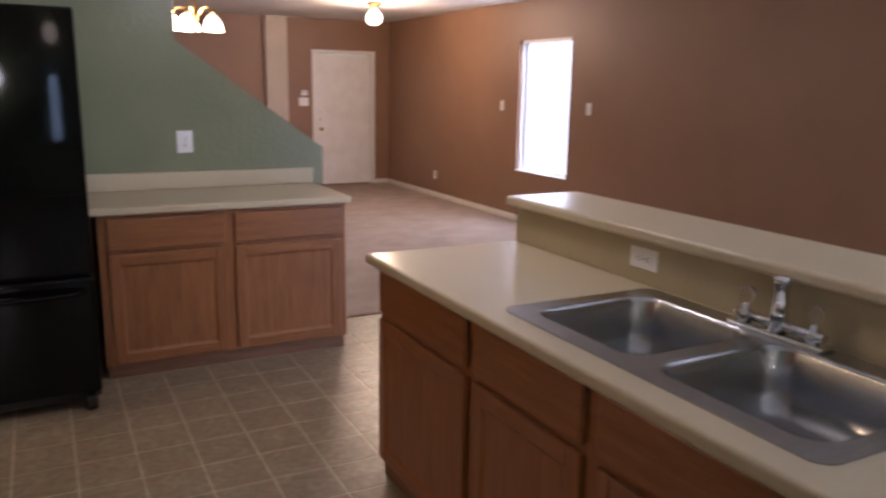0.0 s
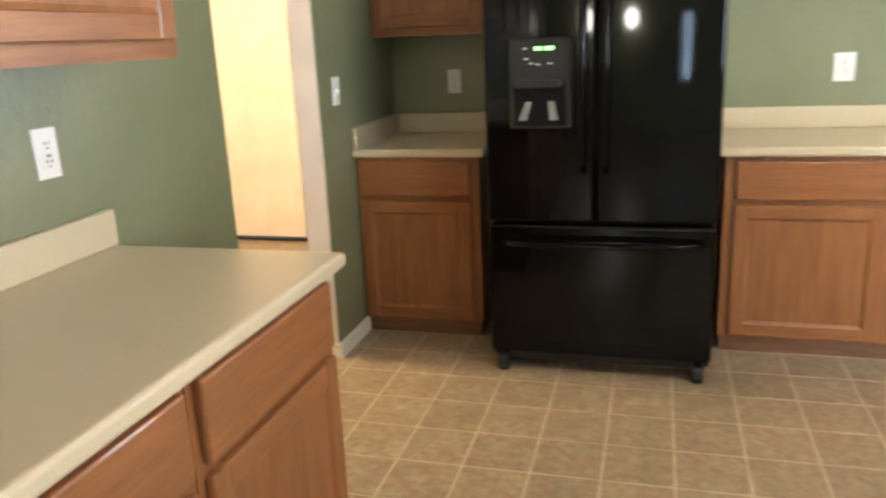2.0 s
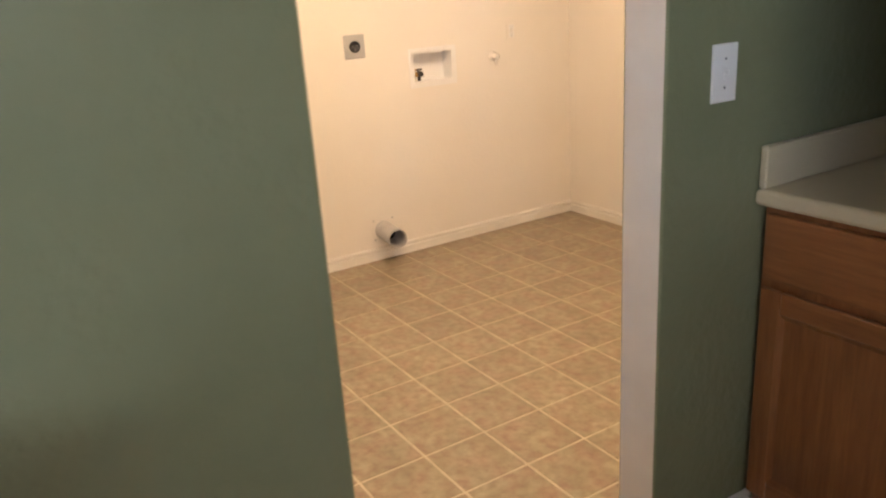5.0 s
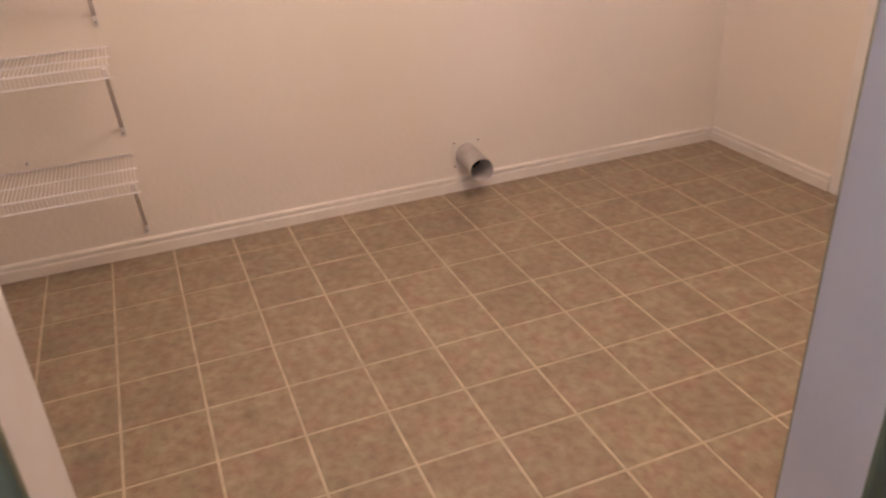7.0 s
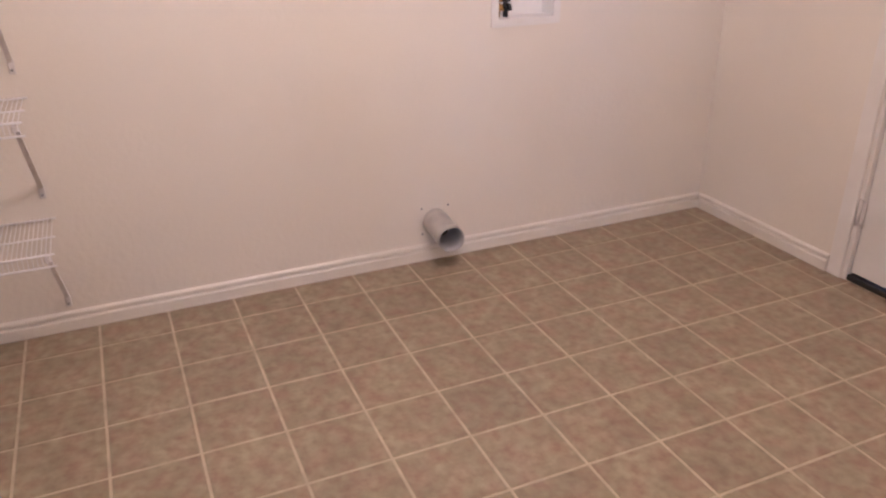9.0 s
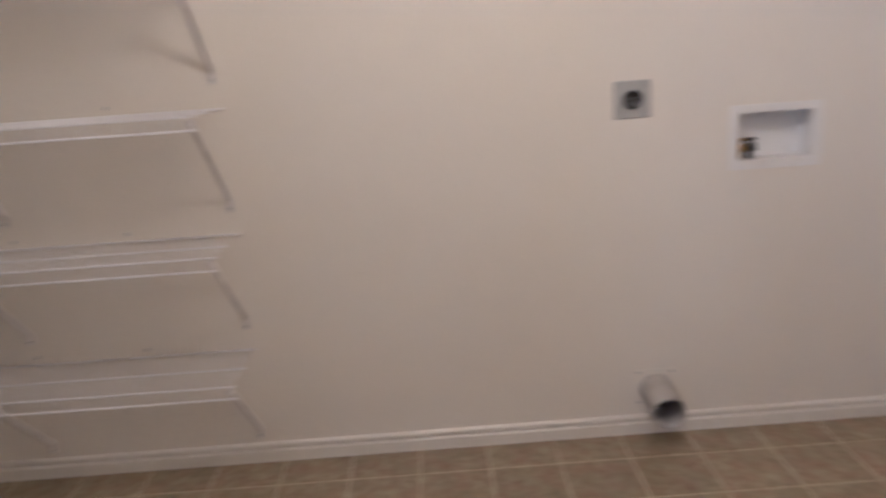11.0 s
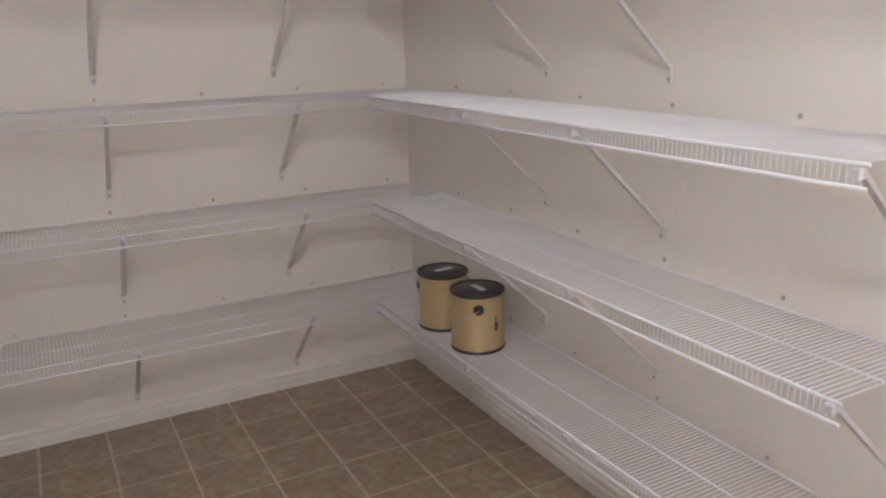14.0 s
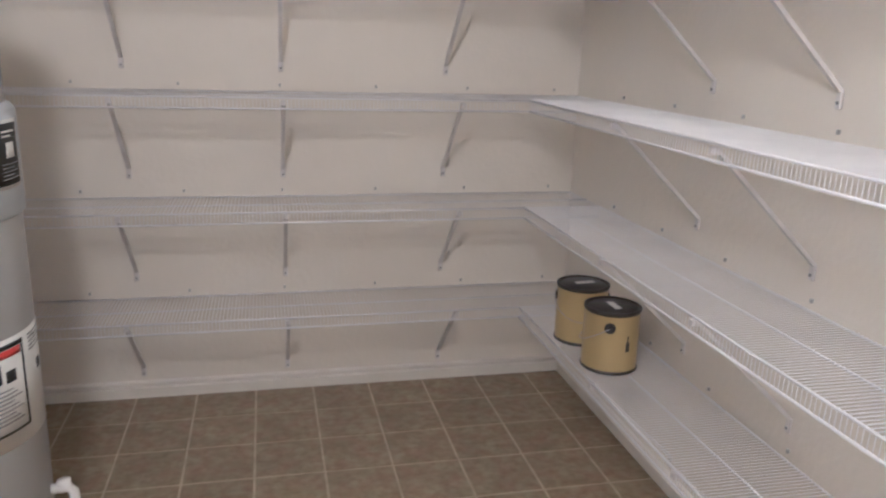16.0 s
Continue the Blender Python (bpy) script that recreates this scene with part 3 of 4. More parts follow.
for z in SHELF_Z:
    wire_shelf(pose(LW + .002, LS + .312, z, 0, 0, 90), 1.915, .305, [.681, 1.188, 1.893], "white wire shelf on grey brackets along the long laundry wall")
    wire_shelf(pose(LE - .01, LS + .002, z, 0, 0, 180), 2.385, .305, [.652, 1.205, 1.831], "white wire shelf on grey brackets across the end wall")

# ---- plates, outlets and switches ----


def plate(name, m, kind, label, w=.07, h=.115, material=None):
    """A wall plate in the x-z plane facing -y."""
    p = thing(name, m, label, "outlet" if "outlet" in name else "switch")
    bm = bmesh.new()
    box(bm, -w / 2, -.006, -h / 2, w / 2, 0, h / 2, .003, 2)
    pl = part("cover_plate", bm, material or PLASTIC, p)
    if kind == "toggle":
        bm = bmesh.new()
        box(bm, -.006, -.008, -.013, .006, -.0055, .013, .001)
        box(bm, -.004, -.018, -.002, .004, -.007, .008, .001)
        part("toggle", bm, PLASTIC, p)
    if kind == "duplex":
        for z in (-.02, .02):
            bm = bmesh.new()
            box(bm, -.017, -.0075, z - .014, .017, -.0055, z + .014, .003)
            f = part("socket", bm, PLASTIC, p)
            for dx in (-.0065, .0065):
                part("slot", boxed(dx - .0011, -.0082, z - .001, dx + .0011, -.0072, z + .0075), DARK, f)
            bm = bmesh.new()
            lathe(bm, [(.0026, 0), (0, .0004)], 10)
            bmesh.ops.transform(bm, matrix=pose(0, -.0078, z - .008, 90), verts=bm.verts)
            part("ground_hole", bm, DARK, f)
    if kind == "gfci":
        bm = bmesh.new()
        box(bm, -.017, -.0085, -.034, .017, -.0055, .034, .002)
        f = part("socket", bm, PLASTIC, p)
        for z in (-.021, .021):
            for dx in (-.0065, .0065):
                part("slot", boxed(dx - .0012, -.0093, z - .001, dx + .0012, -.008, z + .0075), DARK, f)
            part("ground_hole", boxed(-.0022, -.0093, z - .0105, .0022, -.008, z - .006), DARK, f)
        for z, mm in ((.005, PLASTIC), (-.005, GREY_INK)):
            part("button", boxed(-.008, -.0098, z - .0035, .008, -.008, z + .0035, bev=.0008), mm, f)
    if kind != "gfci":
        for z in ((-.03, .03) if kind == "toggle" else (0,)):
            bm = bmesh.new()
            lathe(bm, [(.0032, 0), (.0032, .001), (0, .0015)], 10)
            bmesh.ops.transform(bm, matrix=pose(0, -.006, z, 90), verts=bm.verts)
            part("screw", bm, GREY_INK, pl)
    return p


plate("light_switch", pose(0, -.785, 1.182, 0, 0, 90), "toggle", "white toggle light switch on the green wall stub", .078, .122)
plate("outlet", pose(0, -2.502, 1.169, 0, 0, 90), "gfci", "white safety outlet above the long countertop", .074, .117)
plate("outlet", pose(.337, 0, 1.165), "duplex", "white outlet above the narrow countertop", .07, .12)
plate("outlet", pose(2.177, 0, 1.178), "duplex", "white outlet plate on the sloping green wall", .09, .128)
plate("outlet", pose(PB + .002, -2.87, .988, 0, 90, -90), "duplex", "white outlet laid sideways on the low tan wall", .07, .13)
plate("outlet", pose(LW, .555, 1.135, 0, 0, 90), "duplex", "cream outlet on the laundry wall", .06, .1, CREAM)
plate("light_switch", pose(EX, 3.09, 1.305, 0, 0, -90), "toggle", "white switch on the brown wall beside the window")
plate("light_switch", pose(EX, 1.465, 1.318, 0, 0, -90), "toggle", "white switch plate on the brown wall", .08, .12)
plate("outlet", pose(EX, 4.8, .304, 0, 0, -90), "duplex", "white outlet low on the brown wall")

# dryer outlet
d = thing("dryer_outlet", pose(LW, -.423, 1.136, 0, 0, 90), "square steel dryer outlet plate with a round black socket", "outlet")
pl = part("cover_plate", boxed(-.057, -.007, -.058, .057, 0, .058, bev=.003), PLATE, d)
bm = bmesh.new()
lathe(bm, [(.029, 0), (.029, .006), (.025, .008), (.023, .004), (0, .004)], 28)
bmesh.ops.transform(bm, matrix=pose(0, -.007, 0, 90), verts=bm.verts)
sk = part("socket", bm, BLACK_MATT, d, "round black socket")
for x, z, a in ((-.011, .003, 35), (.011, .003, -35), (0, -.012, 0)):
    bm = bmesh.new()
    box(bm, -.0015, -.0125, -.006, .0015, -.0105, .006)
    bmesh.ops.transform(bm, matrix=pose(x, 0, z, 0, a, 0), verts=bm.verts)
    part("slot", bm, GREY_INK, sk)

# washer box, let into the wall
wb = thing("washer_box", pose(LW, .03, .995, 0, 0, 90), "white recessed washer hook-up box with a valve", "washer box")
bm = bmesh.new()
prism(bm, rrect(-.146, -.103, .146, .1, .006, 2), [[(-.119, -.0765), (-.119, .0765), (.119, .0765), (.119, -.0765)]], -.006, -.0005, "y")
part("flange", bm, PLASTIC, wb)
bm = bmesh.new()
for b in ((-.1195, -.004, -.077, -.1165, .085, .077), (.1165, -.004, -.077, .1195, .085, .077), (-.1165, -.004, .074, .1165, .085, .077),
          (-.1165, -.004, -.077, .1165, .085, -.074), (-.1165, .082, -.074, .1165, .085, .074)):
    box(bm, *b)
part("tray", bm, PLASTIC, wb)
for x in (-.1, -.066):
    bm = bmesh.new()
    tube(bm, [(x, .04, -.073), (x, .04, -.02)], .01, 12)
    tube(bm, [(x, .045, -.03), (x, .012, -.03), (x, .004, -.045)], .009, 12)
    box(bm, x - .018, .03, -.018, x + .018, .05, -.008, .003)
    part("valve", bm, BRASS if x < -.08 else BLACK_MATT, wb, "dark metal water valve")
# capped pipe stub beside the box
ps = thing("pipe_stub", pose(LW, .425, 1.01, 0, 0, 90), "short capped pipe stub painted with the wall", "pipe")
bm = bmesh.new()
lathe(bm, [(.028, 0), (.028, .004), (.012, .007), (.012, .03), (.017, .032), (.017, .045), (0, .047)], 18)
bmesh.ops.transform(bm, matrix=pose(0, 0, 0, 90), verts=bm.verts)
tube(bm, [(0, -.034, 0), (0, -.036, -.045)], .008, 10)
part("stub", bm, CREAM, ps)

# dryer vent duct
dv = thing("dryer_vent", pose(LW, -.352, .165, 0, 0, 90), "short galvanised dryer vent pipe sticking out of the wall", "vent pipe")
bm = bmesh.new()
prism(bm, rrect(-.068, -.068, .068, .068, .006, 2), [[(.05 * math.cos(-k * math.tau / 24), .05 * math.sin(-k * math.tau / 24)) for k in range(24)]], -.002, -.0003, "y")
part("wall_flange", bm, CREAM, dv)
bm = bmesh.new()
n = 32
out = [(-.0005, .051), (-.05, .051), (-.1, .0505), (-.135, .05), (-.165, .0515), (-.165, .0495), (-.13, .048), (-.05, .049), (.1, .049)]
rings = [[bm.verts.new((r * math.cos(k * math.tau / n) * (1.03 if y < -.1 else 1), y + .004 * math.sin(3 * k * math.tau / n) * (y < -.14), r * math.sin(k * math.tau / n) - max(0, -y - .02) * .13)) for k in range(n)] for y, r in out]
for u, v in zip(rings, rings[1:]):
    for k in range(n):
        bm.faces.new((u[k], u[(k + 1) % n], v[(k + 1) % n], v[k])).smooth = True
part("duct", bm, GALV, dv)
# near-black disc set inside the pipe as its painted inner shade
bm = bmesh.new()
lathe(bm, [(.049, 0), (0, 0)], 24)
bmesh.ops.transform(bm, matrix=pose(0, -.05, -.004, 90), verts=bm.verts)
part("dark_end", bm, DARK, dv)
for x, z in ((-.057, .058), (.057, .057), (-.055, -.05)):
    bm = bmesh.new()
    lathe(bm, [(.0045, 0), (.004, .003), (0, .004)], 10)
    bmesh.ops.transform(bm, matrix=pose(x, -.002, z, 90), verts=bm.verts)
    part("screw", bm, GREY_INK, dv)

# ---- doors ----


def hinge(parent, m):
    bm = bmesh.new()
    tube(bm, [(0, -.008, -.05), (0, -.008, .05)], .007, 10)
    box(bm, -.02, -.004, -.045, .02, -.001, .045, .001)
    bmesh.ops.transform(bm, matrix=m, verts=bm.verts)
    return part("hinge", bm, BRACKET, parent, "painted hinge")


ld = tagged(thing("door_1", pose(-1.7, LN, 0), "white painted flush door in the laundry wall, shut", "door"), kind="structure")
part("leaf", boxed(.018, .02, .03, .832, .055, 2.03, bev=.002), WHITE, ld)
part("door_frame", boxed(-.062, -.012, 0, .0, -.0005, 2.1, bev=.003), WHITE, ld)
part("door_frame", boxed(.85, -.012, 0, .912, -.0005, 2.1, bev=.003), WHITE, ld)
part("door_frame", boxed(0, -.012, 2.045, .85, -.0005, 2.1, bev=.003), WHITE, ld)
for x0, x1 in ((.0005, .015), (.835, .8495)):
    part("jamb", boxed(x0, 0, 0, x1, .1195, 2.049), WHITE, ld)
part("threshold", boxed(.0155, .004, 0, .8345, .1, .022, bev=.003), BLACK_MATT, ld, "dark rubber door sweep and sill")
for z in (.275, 1.05, 1.83):
    hinge(ld, pose(.012, .004, z))

fd = tagged(thing("door_2", pose(DX0, FY, 0), "white painted front door with deadbolts, shut", "door"), kind="structure")
W = DX1 - DX0
part("leaf", boxed(.02, .03, .02, W - .02, .075, DZ - .015, bev=.002), WHITE, fd)
for b in ((-.05, -.014, 0, 0, -.0005, DZ + .05), (W, -.014, 0, W + .05, -.0005, DZ + .05), (0, -.014, DZ, W, -.0005, DZ + .05)):
    part("door_frame", boxed(*b, bev=.004), WHITE, fd)
for b in ((.0005, 0, 0, .018, .1195, DZ - .001), (W - .018, 0, 0, W - .0005, .1195, DZ - .001)):
    part("jamb", boxed(*b), WHITE, fd)
part("threshold", boxed(.02, -.01, .007, W - .02, .1, .019), OAK_DARK, fd, "dark sill")
for z, r, mm in ((.85, .028, BRASS), (1.0, .022, PLASTIC), (1.12, .022, PLASTIC)):
    bm = bmesh.new()
    lathe(bm, [(r, 0), (r, .006), (r * .4, .012), (r * .4, .03), (r, .04), (r * .9, .058), (0, .062)], 18)
    bmesh.ops.transform(bm, matrix=pose(.085, .03, z, 90), verts=bm.verts)
    part("knob", bm, mm, fd, "door knob or deadbolt")
for z in (.25, .95, 1.75):
    hinge(fd, pose(W - .014, .016, z))
# keypad and notice beside the front door
kp = thing("alarm_panel", pose(4.9, FY, 1.29), "white alarm panel beside the front door", "control panel")
part("case", boxed(-.07, -.03, -.1, .07, -.0005, .02, bev=.006), PLASTIC, kp)
part("upper_case", boxed(-.035, -.022, .05, .06, -.0005, .12, bev=.005), PLASTIC, kp)
part("display", boxed(-.03, -.0245, .09, .055, -.0225, .105), GREY_INK, kp)

# ---- windows ----


def window(name, m, w, h, label, mullion=True):
    """A sash window in the x-z plane, the room on the -y side, its corner at the origin."""
    g = tagged(thing(name, m, label, "window"), kind="structure")
    for b in ((0, .03, 0, .035, .1, h), (w - .035, .03, 0, w, .1, h), (.035, .03, 0, w - .035, .1, .035), (.035, .03, h - .035, w - .035, .1, h)):
        part("window_frame", boxed(*b, bev=.003), WHITE, g)
    panes = [(.035, h - .035)]
    if mullion:
        part("sash_rail", boxed(.035, .04, h / 2 - .02, w - .035, .09, h / 2 + .02, bev=.003), WHITE, g)
        panes = [(.035, h / 2 - .02), (h / 2 + .02, h - .035)]
    for z0, z1 in panes:
        p = part("pane", boxed(.036, .062, z0 + .001, w - .036, .066, z1 - .001), GLASS, g)
        p.visible_shadow = False
    part("window_sill", boxed(.001, -.02, -.0005, w - .001, .029, .016, bev=.004), WHITE, g)
    return g


window("window_1", pose(EX, WY1, WZ0, 0, 0, -90), WY1 - WY0, WZ1 - WZ0, "bright white-framed window in the brown wall", False)
# made-up wide window, never in view, brightens the west wall and counter
window("window_2", pose(EX, -4.4, .1, 0, 0, -90), 2.8, 2.0, "wide white-framed window added out of view to light the kitchen", False)
window("window_3", pose(1.98, -8.502, .7, 0, 0, 180), .24, .9, "narrow white-framed window in the end wall", False)

# ---- ceiling lights ----
el = thing("ceiling_light", pose(4.95, 3.83, H), "lit globe bulb on a brass ceiling base in the living room", "light fixture")
bm = bmesh.new()
lathe(bm, [(.0, -.001), (.085, -.001), (.09, -.012), (.07, -.03), (.035, -.045), (.032, -.08), (0, -.08)], 28)
part("base", bm, BRASS, el)
bm = bmesh.new()
lathe(bm, [(.03, -.075), (.055, -.1), (.085, -.14), (.095, -.18), (.08, -.225), (.04, -.25), (0, -.256)], 28)
ob = part("globe", bm, BULB, el, "glowing frosted globe")
ob.visible_shadow = False

ch = thing("chandelier", pose(2.555, 1.6, H), "lit chandelier with frosted bell shades over the dining area", "chandelier")
bm = bmesh.new()
lathe(bm, [(0, -.001), (.06, -.001), (.055, -.02), (.012, -.03), (.008, -.035), (.008, -.34), (.022, -.37), (.03, -.42), (.02, -.47), (.012, -.5), (.018, -.54), (0, -.57)], 24)
part("stem", bm, BRASS, ch)
for k in range(5):
    a = math.tau * k / 5 + .35
    ca, sa = math.cos(a), math.sin(a)
    bm = bmesh.new()
    tube(bm, [(.02 * ca, .02 * sa, -.43), (.07 * ca, .07 * sa, -.37), (.12 * ca, .12 * sa, -.36), (.16 * ca, .16 * sa, -.39), (.165 * ca, .165 * sa, -.43)], .007, 8)
    arm = part("arm", bm, BRASS, ch)
    bm = bmesh.new()
    lathe(bm, [(.02, -.425), (.035, -.44), (.055, -.47), (.068, -.51), (.072, -.535), (.069, -.535), (.05, -.475), (.018, -.43)], 20, (.165 * ca, .165 * sa, 0))
    sh = part("shade", bm, BULB, arm, "glowing frosted bell shade")
    sh.visible_shadow = False

kl = thing("ceiling_light", pose(2.5, -1.9, H), "lit frosted bowl ceiling light in the kitchen", "light fixture")
bm = bmesh.new()
lathe(bm, [(0, -.001), (.15, -.001), (.15, -.02), (.13, -.022), (0, -.022)], 32)
part("base", bm, PLASTIC, kl)
bm = bmesh.new()
lathe(bm, [(.145, -.023), (.14, -.06), (.1, -.1), (.05, -.115), (0, -.12)], 32)
ob = part("bowl", bm, BULB, kl, "glowing frosted glass bowl")
ob.visible_shadow = False
tagged(copy_thing(kl, pose(-.95, -.9, H)), "lit frosted bowl ceiling light in the laundry room")

# globes added out of view, so that the fridge doors mirror bright spots
def wall_lamp(m, material, label):
    w = thing("wall_lamp", m, label, "light fixture")
    bm = bmesh.new()
    lathe(bm, [(0, .001), (.06, .001), (.055, .015), (.02, .025), (.018, .075), (0, .075)], 24)
    bmesh.ops.transform(bm, matrix=pose(0, 0, 0, -90), verts=bm.verts)
    part("base", bm, BRASS, w)
    bm = bmesh.new()
    lathe(bm, [(0, -.13), (.071, -.112), (.118, -.059), (.13, 0), (.118, .059), (.071, .112), (0, .13)], 24, (0, .2, 0))
    part("globe", bm, material, w, "glowing frosted globe")
    return w


wall_lamp(pose(.84, -8.5, 1.52), SPOT_GLOBE, "bright globe added on the unseen end wall for the fridge's white reflection")
# unseen too; gives the warm spot high on the right fridge door
wall_lamp(pose(1.86, -8.5, 2.08), BULB, "warm globe added above the narrow end window for the fridge's warm reflection")

# ---- paint cans on the lowest shelf ----


def paint_can(m, label, seed):
    rnd = random.Random(seed)
    c = thing("paint_can", m, label, "paint can", "paint cans on the wire shelf")
    r, h = .086, .2
    bm = bmesh.new()
    lathe(bm, [(0, .002), (r - .004, .002), (r, .0), (r + .002, .004), (r, .009), (r, h - .012)], 40)
    part("body", bm, CAN_GOLD, c)
    bm = bmesh.new()
    lathe(bm, [(r + .0005, .0), (r + .003, .003), (r + .0035, .007), (r + .0005, .011)], 40)
    part("base_rim", bm, CAN_LID, c)
    bm = bmesh.new()
    lathe(bm, [(r, h - .013), (r + .003, h - .008), (r + .003, h - .001), (r - .002, h + .001), (r - .006, h - .004), (r - .012, h - .005), (r - .016, h - .001), (0, h - .001)], 40)
    lid = part("lid", bm, CAN_LID, c, "black smeared lid")
    bm = bmesh.new()
    box(bm, -.034, -.011, h - .0005, .034, .011, h + .0006)
    bmesh.ops.transform(bm, matrix=pose(.004, .004, 0, 0, 0, rnd.uniform(20, 60)), verts=bm.verts)
    part("paper_strip", bm, LABEL, lid, "white paper strip")
    for a in (0, 180):
        bm = bmesh.new()
        lathe(bm, [(.017, -.002), (.017, .003), (.012, .004), (.01, .001), (.004, .001), (.003, .006), (0, .007)], 20)
        bmesh.ops.transform(bm, matrix=pose(0, 0, 0, 0, 0, a) @ pose(r, 0, h - .048, 0, 90, 0), verts=bm.verts)
        part("ear", bm, CAN_LID, c, "round black handle ear")
    bm = bmesh.new()
    pts = [((r + .006) * math.cos(t), -(r + .008) * math.sin(t), h - .048 - .065 * math.sin(t)) for t in [math.pi * k / 16 for k in range(17)]]
    tube(bm, pts, .0013, 6)
    part("bail", bm, GALV, c, "thin wire handle")
    # small dark mark on the wrapper
    bm = bmesh.new()
    for z0, z1, a0, a1 in ((.075, .105, .62, .78), (.1, .125, .66, .72)):
        q = [bm.verts.new(((r + .0006) * math.cos(a), (r + .0006) * math.sin(a), z)) for a, z in ((a0, z0), (a1, z0), (a1, z1), (a0, z1))]
        bm.faces.new(q)
    part("printed_mark", bm, BLACK_INK, c)
    return c


paint_can(pose(-2.312, -3.01, SHELF_Z[0] + .002, 0, 0, 62), "gold papered paint can with a wire handle on the lowest shelf", 3)
paint_can(pose(-2.312, -3.245, SHELF_Z[0] + .002, 0, 0, 158), "gold papered paint can with a black lid in the shelf corner", 8)

# ---- water heater ----
wh = thing("water_heater", pose(-.487, -2.81, 0), "grey tall tank water heater with warning labels", "water heater")
R = .231


def band(prof, n=64):
    bm = bmesh.new()
    lathe(bm, prof, n)
    return bm


part("tank", band([(0, .03), (R - .012, .03), (R, .045), (R, .985)]), TANK, wh)
part("jacket", band([(R, .98), (R + .008, .987), (R + .008, 1.215), (R - .002, 1.228), (R - .012, 1.23)]), JACKET, wh, "pale blue-grey jacket band")
part("head", band([(R - .012, 1.229), (R - .012, 1.62), (R - .03, 1.64), (0, 1.65)]), TANK, wh)
for a in (0, 120, 240):
    bm = bmesh.new()
    tube(bm, [(.19 * math.cos(radians(a)), .19 * math.sin(radians(a)), 0), (.19 * math.cos(radians(a)), .19 * math.sin(radians(a)), .032)], .025, 12)
    part("foot", bm, BLACK_MATT, wh)
for x in (-.1, .1):
    bm = bmesh.new()
    tube(bm, [(x, 0, 1.64), (x, 0, H - .001)], .014, 12)
    part("water_pipe", bm, BRASS, wh)


def patch(r, a0, a1, z0, z1, n=10):
    """A curved label between two angles (degrees, from +y towards -x)."""
    bm = bmesh.new()
    cols = []
    for k in range(n + 1):
        a = radians(a0 + (a1 - a0) * k / n)
        cols.append([bm.verts.new((-rr * math.sin(a), rr * math.cos(a), z)) for rr, z in ((r, z0), (r, z1), (r + .0008, z1), (r + .0008, z0))])
    for u, v in zip(cols, cols[1:]):
        for k in range(4):
            bm.faces.new((u[k], u[(k + 1) % 4], v[(k + 1) % 4], v[k])).smooth = True
    bm.faces.new(cols[0][::-1])
    bm.faces.new(cols[-1])
    bmesh.ops.recalc_face_normals(bm, faces=bm.faces)
    return bm


lb = part("warning_label", patch(R + .0004, 36, 105, .45, .715), LABEL, wh, "white warning label with black frame")
for b in ((42, 75, .692, .703), (42, 75, .488, .494), (42, 43.6, .488, .703), (73.4, 75, .488, .703)):
    part("printed_frame", patch(R + .0014, *b, 6), BLACK_INK, lb)
part("red_band", patch(R + .0014, 44.5, 72.5, .672, .69, 6), RED_INK, lb)
part("pictogram", patch(R + .0014, 48, 57, .615, .66, 4), BLACK_INK, lb)
part("pictogram", patch(R + .0014, 60, 67, .612, .64, 4), BLACK_INK, lb)
for k in range(9):
    part("text_line", patch(R + .0014, 47, 70 - (k % 3) * 3, .515 + k * .0098, .519 + k * .0098, 5), GREY_INK, lb)
for k in range(5):
    part("text_line", patch(R + .0014, 81, 100 - (k % 2) * 4, .66 + k * .0095, .6635 + k * .0095, 4), GREY_INK, lb)
part("pictogram", patch(R + .0014, 90, 96, .6, .626, 4), BLACK_INK, lb)
bl = part("energy_label", patch(R + .0084, 69, 92, 1.055, 1.19), BLACK_INK, wh, "black printed label")
part("label_border", patch(R + .0082, 67.5, 93.5, 1.047, 1.198), LABEL, wh)
for z, a1 in ((1.17, 88), (1.16, 84)):
    part("text_line", patch(R + .0094, 75, a1, z, z + .004, 5), LABEL, bl)
part("pictogram", patch(R + .0094, 78, 86, 1.115, 1.148, 5), LABEL, bl)
for k in range(5):
    part("text_line", patch(R + .0094, 73, 89 - (k % 2) * 4, 1.068 + k * .008, 1.0705 + k * .008, 5), GREY_INK, bl)
bm = bmesh.new()
a = radians(93)
ux, uy = -math.sin(a), math.cos(a)
tube(bm, [(R * ux * .98, R * uy * .98, .262), ((R + .04) * ux, (R + .04) * uy, .262), ((R + .05) * ux, (R + .05) * uy, .25), ((R + .054) * ux, (R + .054) * uy, .212)], .013, 12)
lathe(bm, [(.017, 0), (.017, .012), (0, .014)], 14, ((R + .03) * ux, (R + .03) * uy, .272))
part("drain_valve", bm, PLASTIC, wh, "white plastic drain valve")

# ---- vinyl floor pieces ----
TILE, GAP = .2286, .008
TILE_MESHES = {}


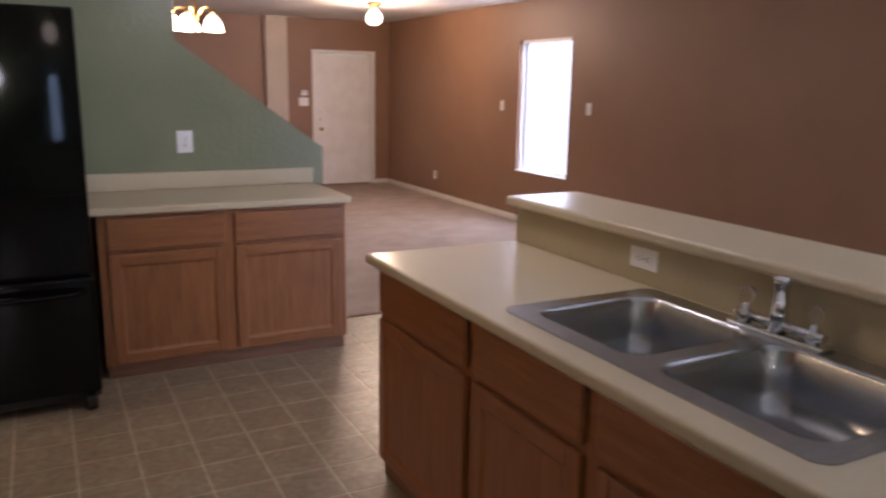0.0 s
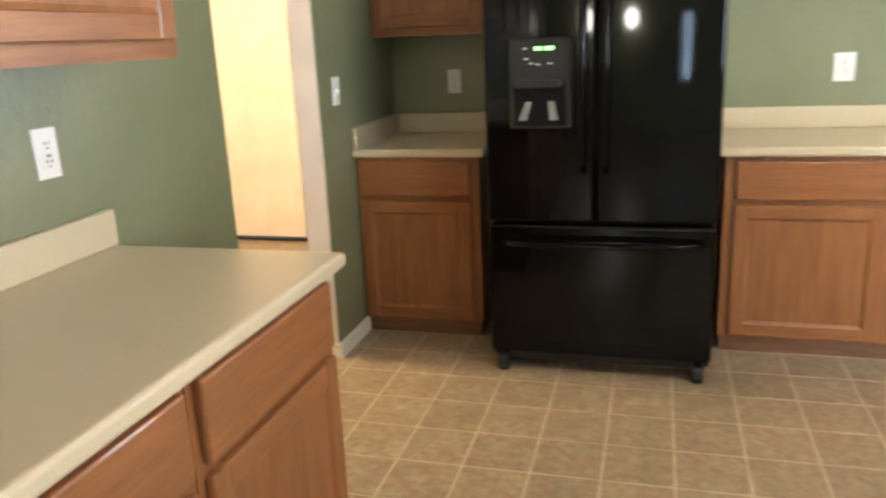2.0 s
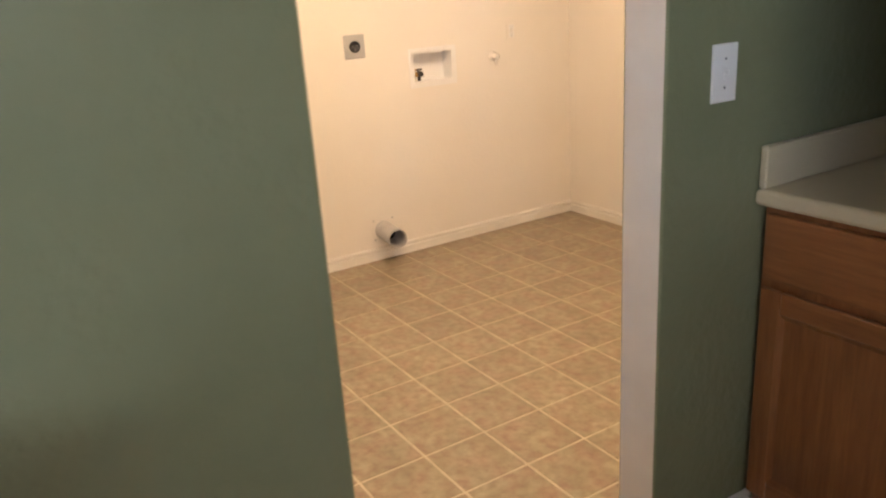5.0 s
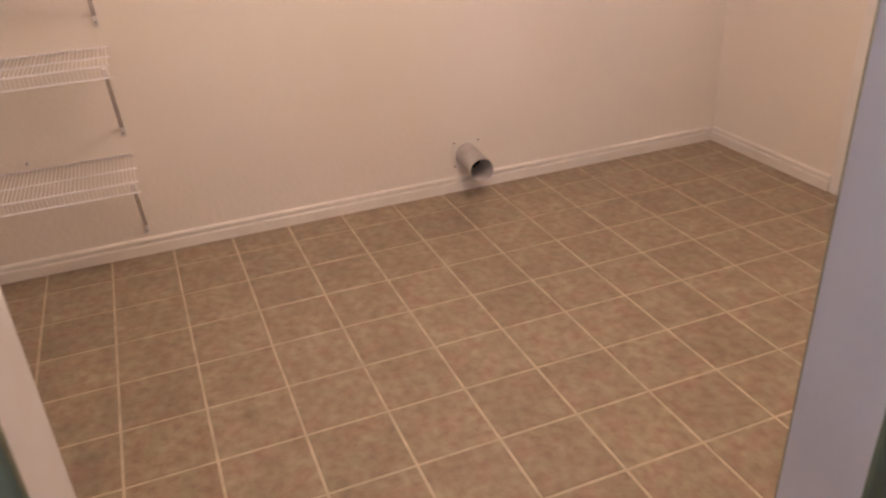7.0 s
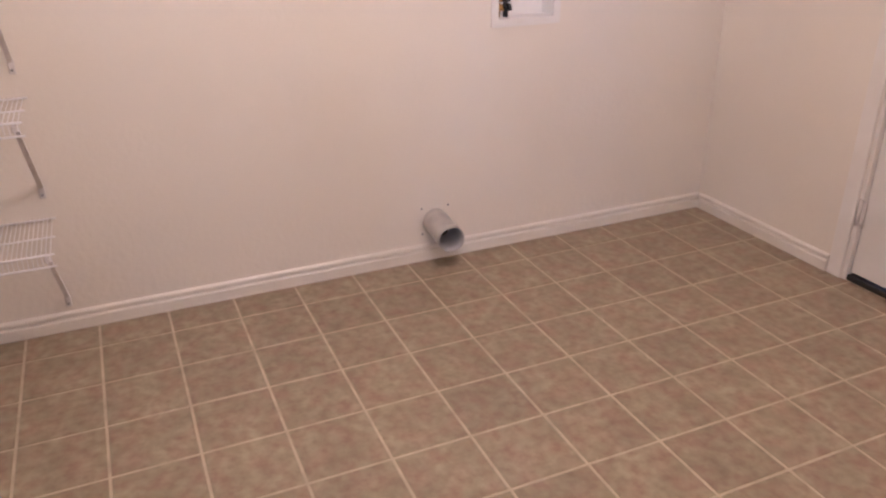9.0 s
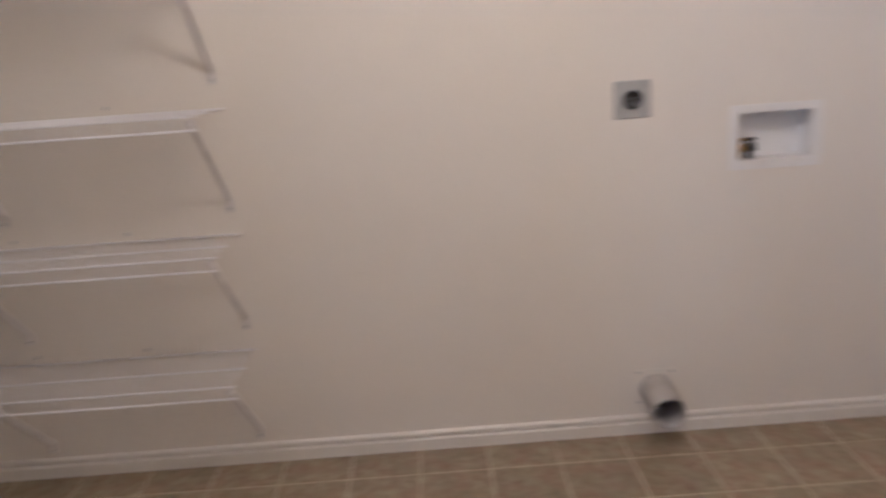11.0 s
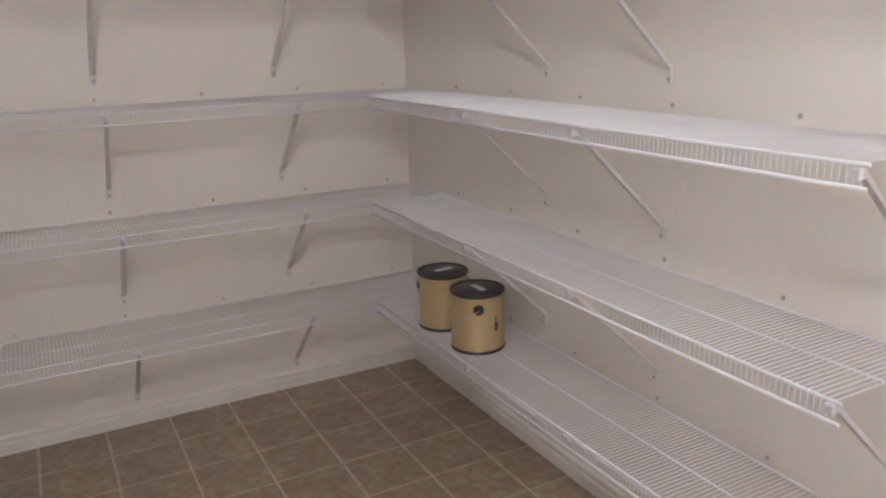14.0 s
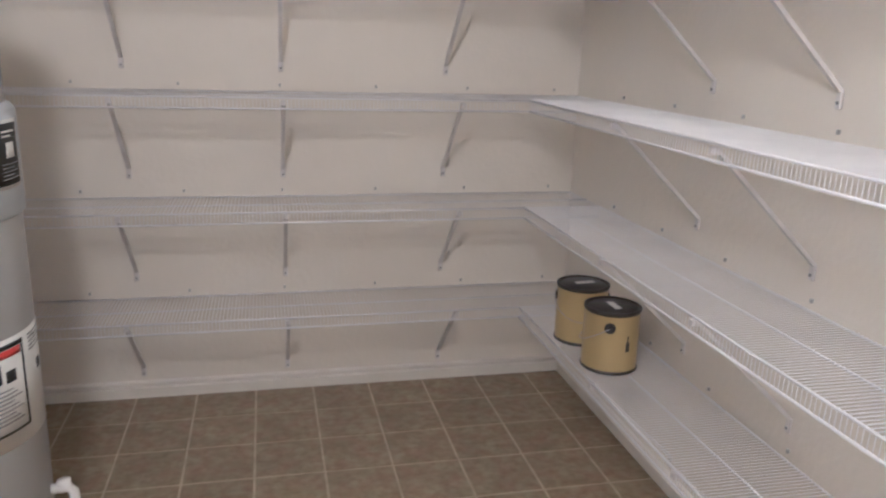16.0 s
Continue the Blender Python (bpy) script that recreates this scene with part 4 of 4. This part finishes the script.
def tile_mesh(w, d):
    key = (round(w, 3), round(d, 3))
    if key not in TILE_MESHES:
        bm = bmesh.new()
        lo = [bm.verts.new(p) for p in ((0, 0, .0003), (w, 0, .0003), (w, d, .0003), (0, d, .0003))]
        e, z = .0015, .0016
        hi = [bm.verts.new(p) for p in ((e, e, z), (w - e, e, z), (w - e, d - e, z), (e, d - e, z))]
        bm.faces.new(hi)
        for k in range(4):
            bm.faces.new((lo[k], lo[(k + 1) % 4], hi[(k + 1) % 4], hi[k]))
        me = bpy.data.meshes.new("vinyl_tile")
        bm.to_mesh(me)
        bm.free()
        me.materials.append(VINYL)
        TILE_MESHES[key] = me
    return TILE_MESHES[key]


def lay_tiles(floor, ox, oy, x0, y0, x1, y1, near):
    """Vinyl squares on a grid through (ox, oy), cut off at the edges of the room; near: the stretch built piece by piece."""
    far = bmesh.new()
    i0, i1 = math.floor((x0 - ox) / TILE), math.ceil((x1 - ox) / TILE)
    j0, j1 = math.floor((y0 - oy) / TILE), math.ceil((y1 - oy) / TILE)
    for i in range(i0, i1):
        for j in range(j0, j1):
            a0, a1 = max(x0, ox + i * TILE + GAP / 2), min(x1, ox + (i + 1) * TILE - GAP / 2)
            b0, b1 = max(y0, oy + j * TILE + GAP / 2), min(y1, oy + (j + 1) * TILE - GAP / 2)
            if a1 - a0 < .01 or b1 - b0 < .01:
                continue
            if near(a0, b0):
                ob = new("vinyl_tile", tile_mesh(a1 - a0, b1 - b0))
                ob.location = (a0, b0, 0)
                ob.parent = floor
            else:
                far.faces.new([far.verts.new(p) for p in ((a0, b0, .0016), (a1, b0, .0016), (a1, b1, .0016), (a0, b1, .0016))])
    if far.faces:
        tagged(part("vinyl_tiles", far, VINYL, floor), kind="stuff")
    else:
        far.free()


lay_tiles(floor_laundry, -1.663, -1.394, LW + .002, LS + .002, -.001, LN - .002, lambda x, y: True)
lay_tiles(floor_kitchen, .99, -1.52, .002, -8.49, 4.298, -.09, lambda x, y: .3 < x < 3.6 and y > -4.2 and not (x > 2.5 and y < -2.3))
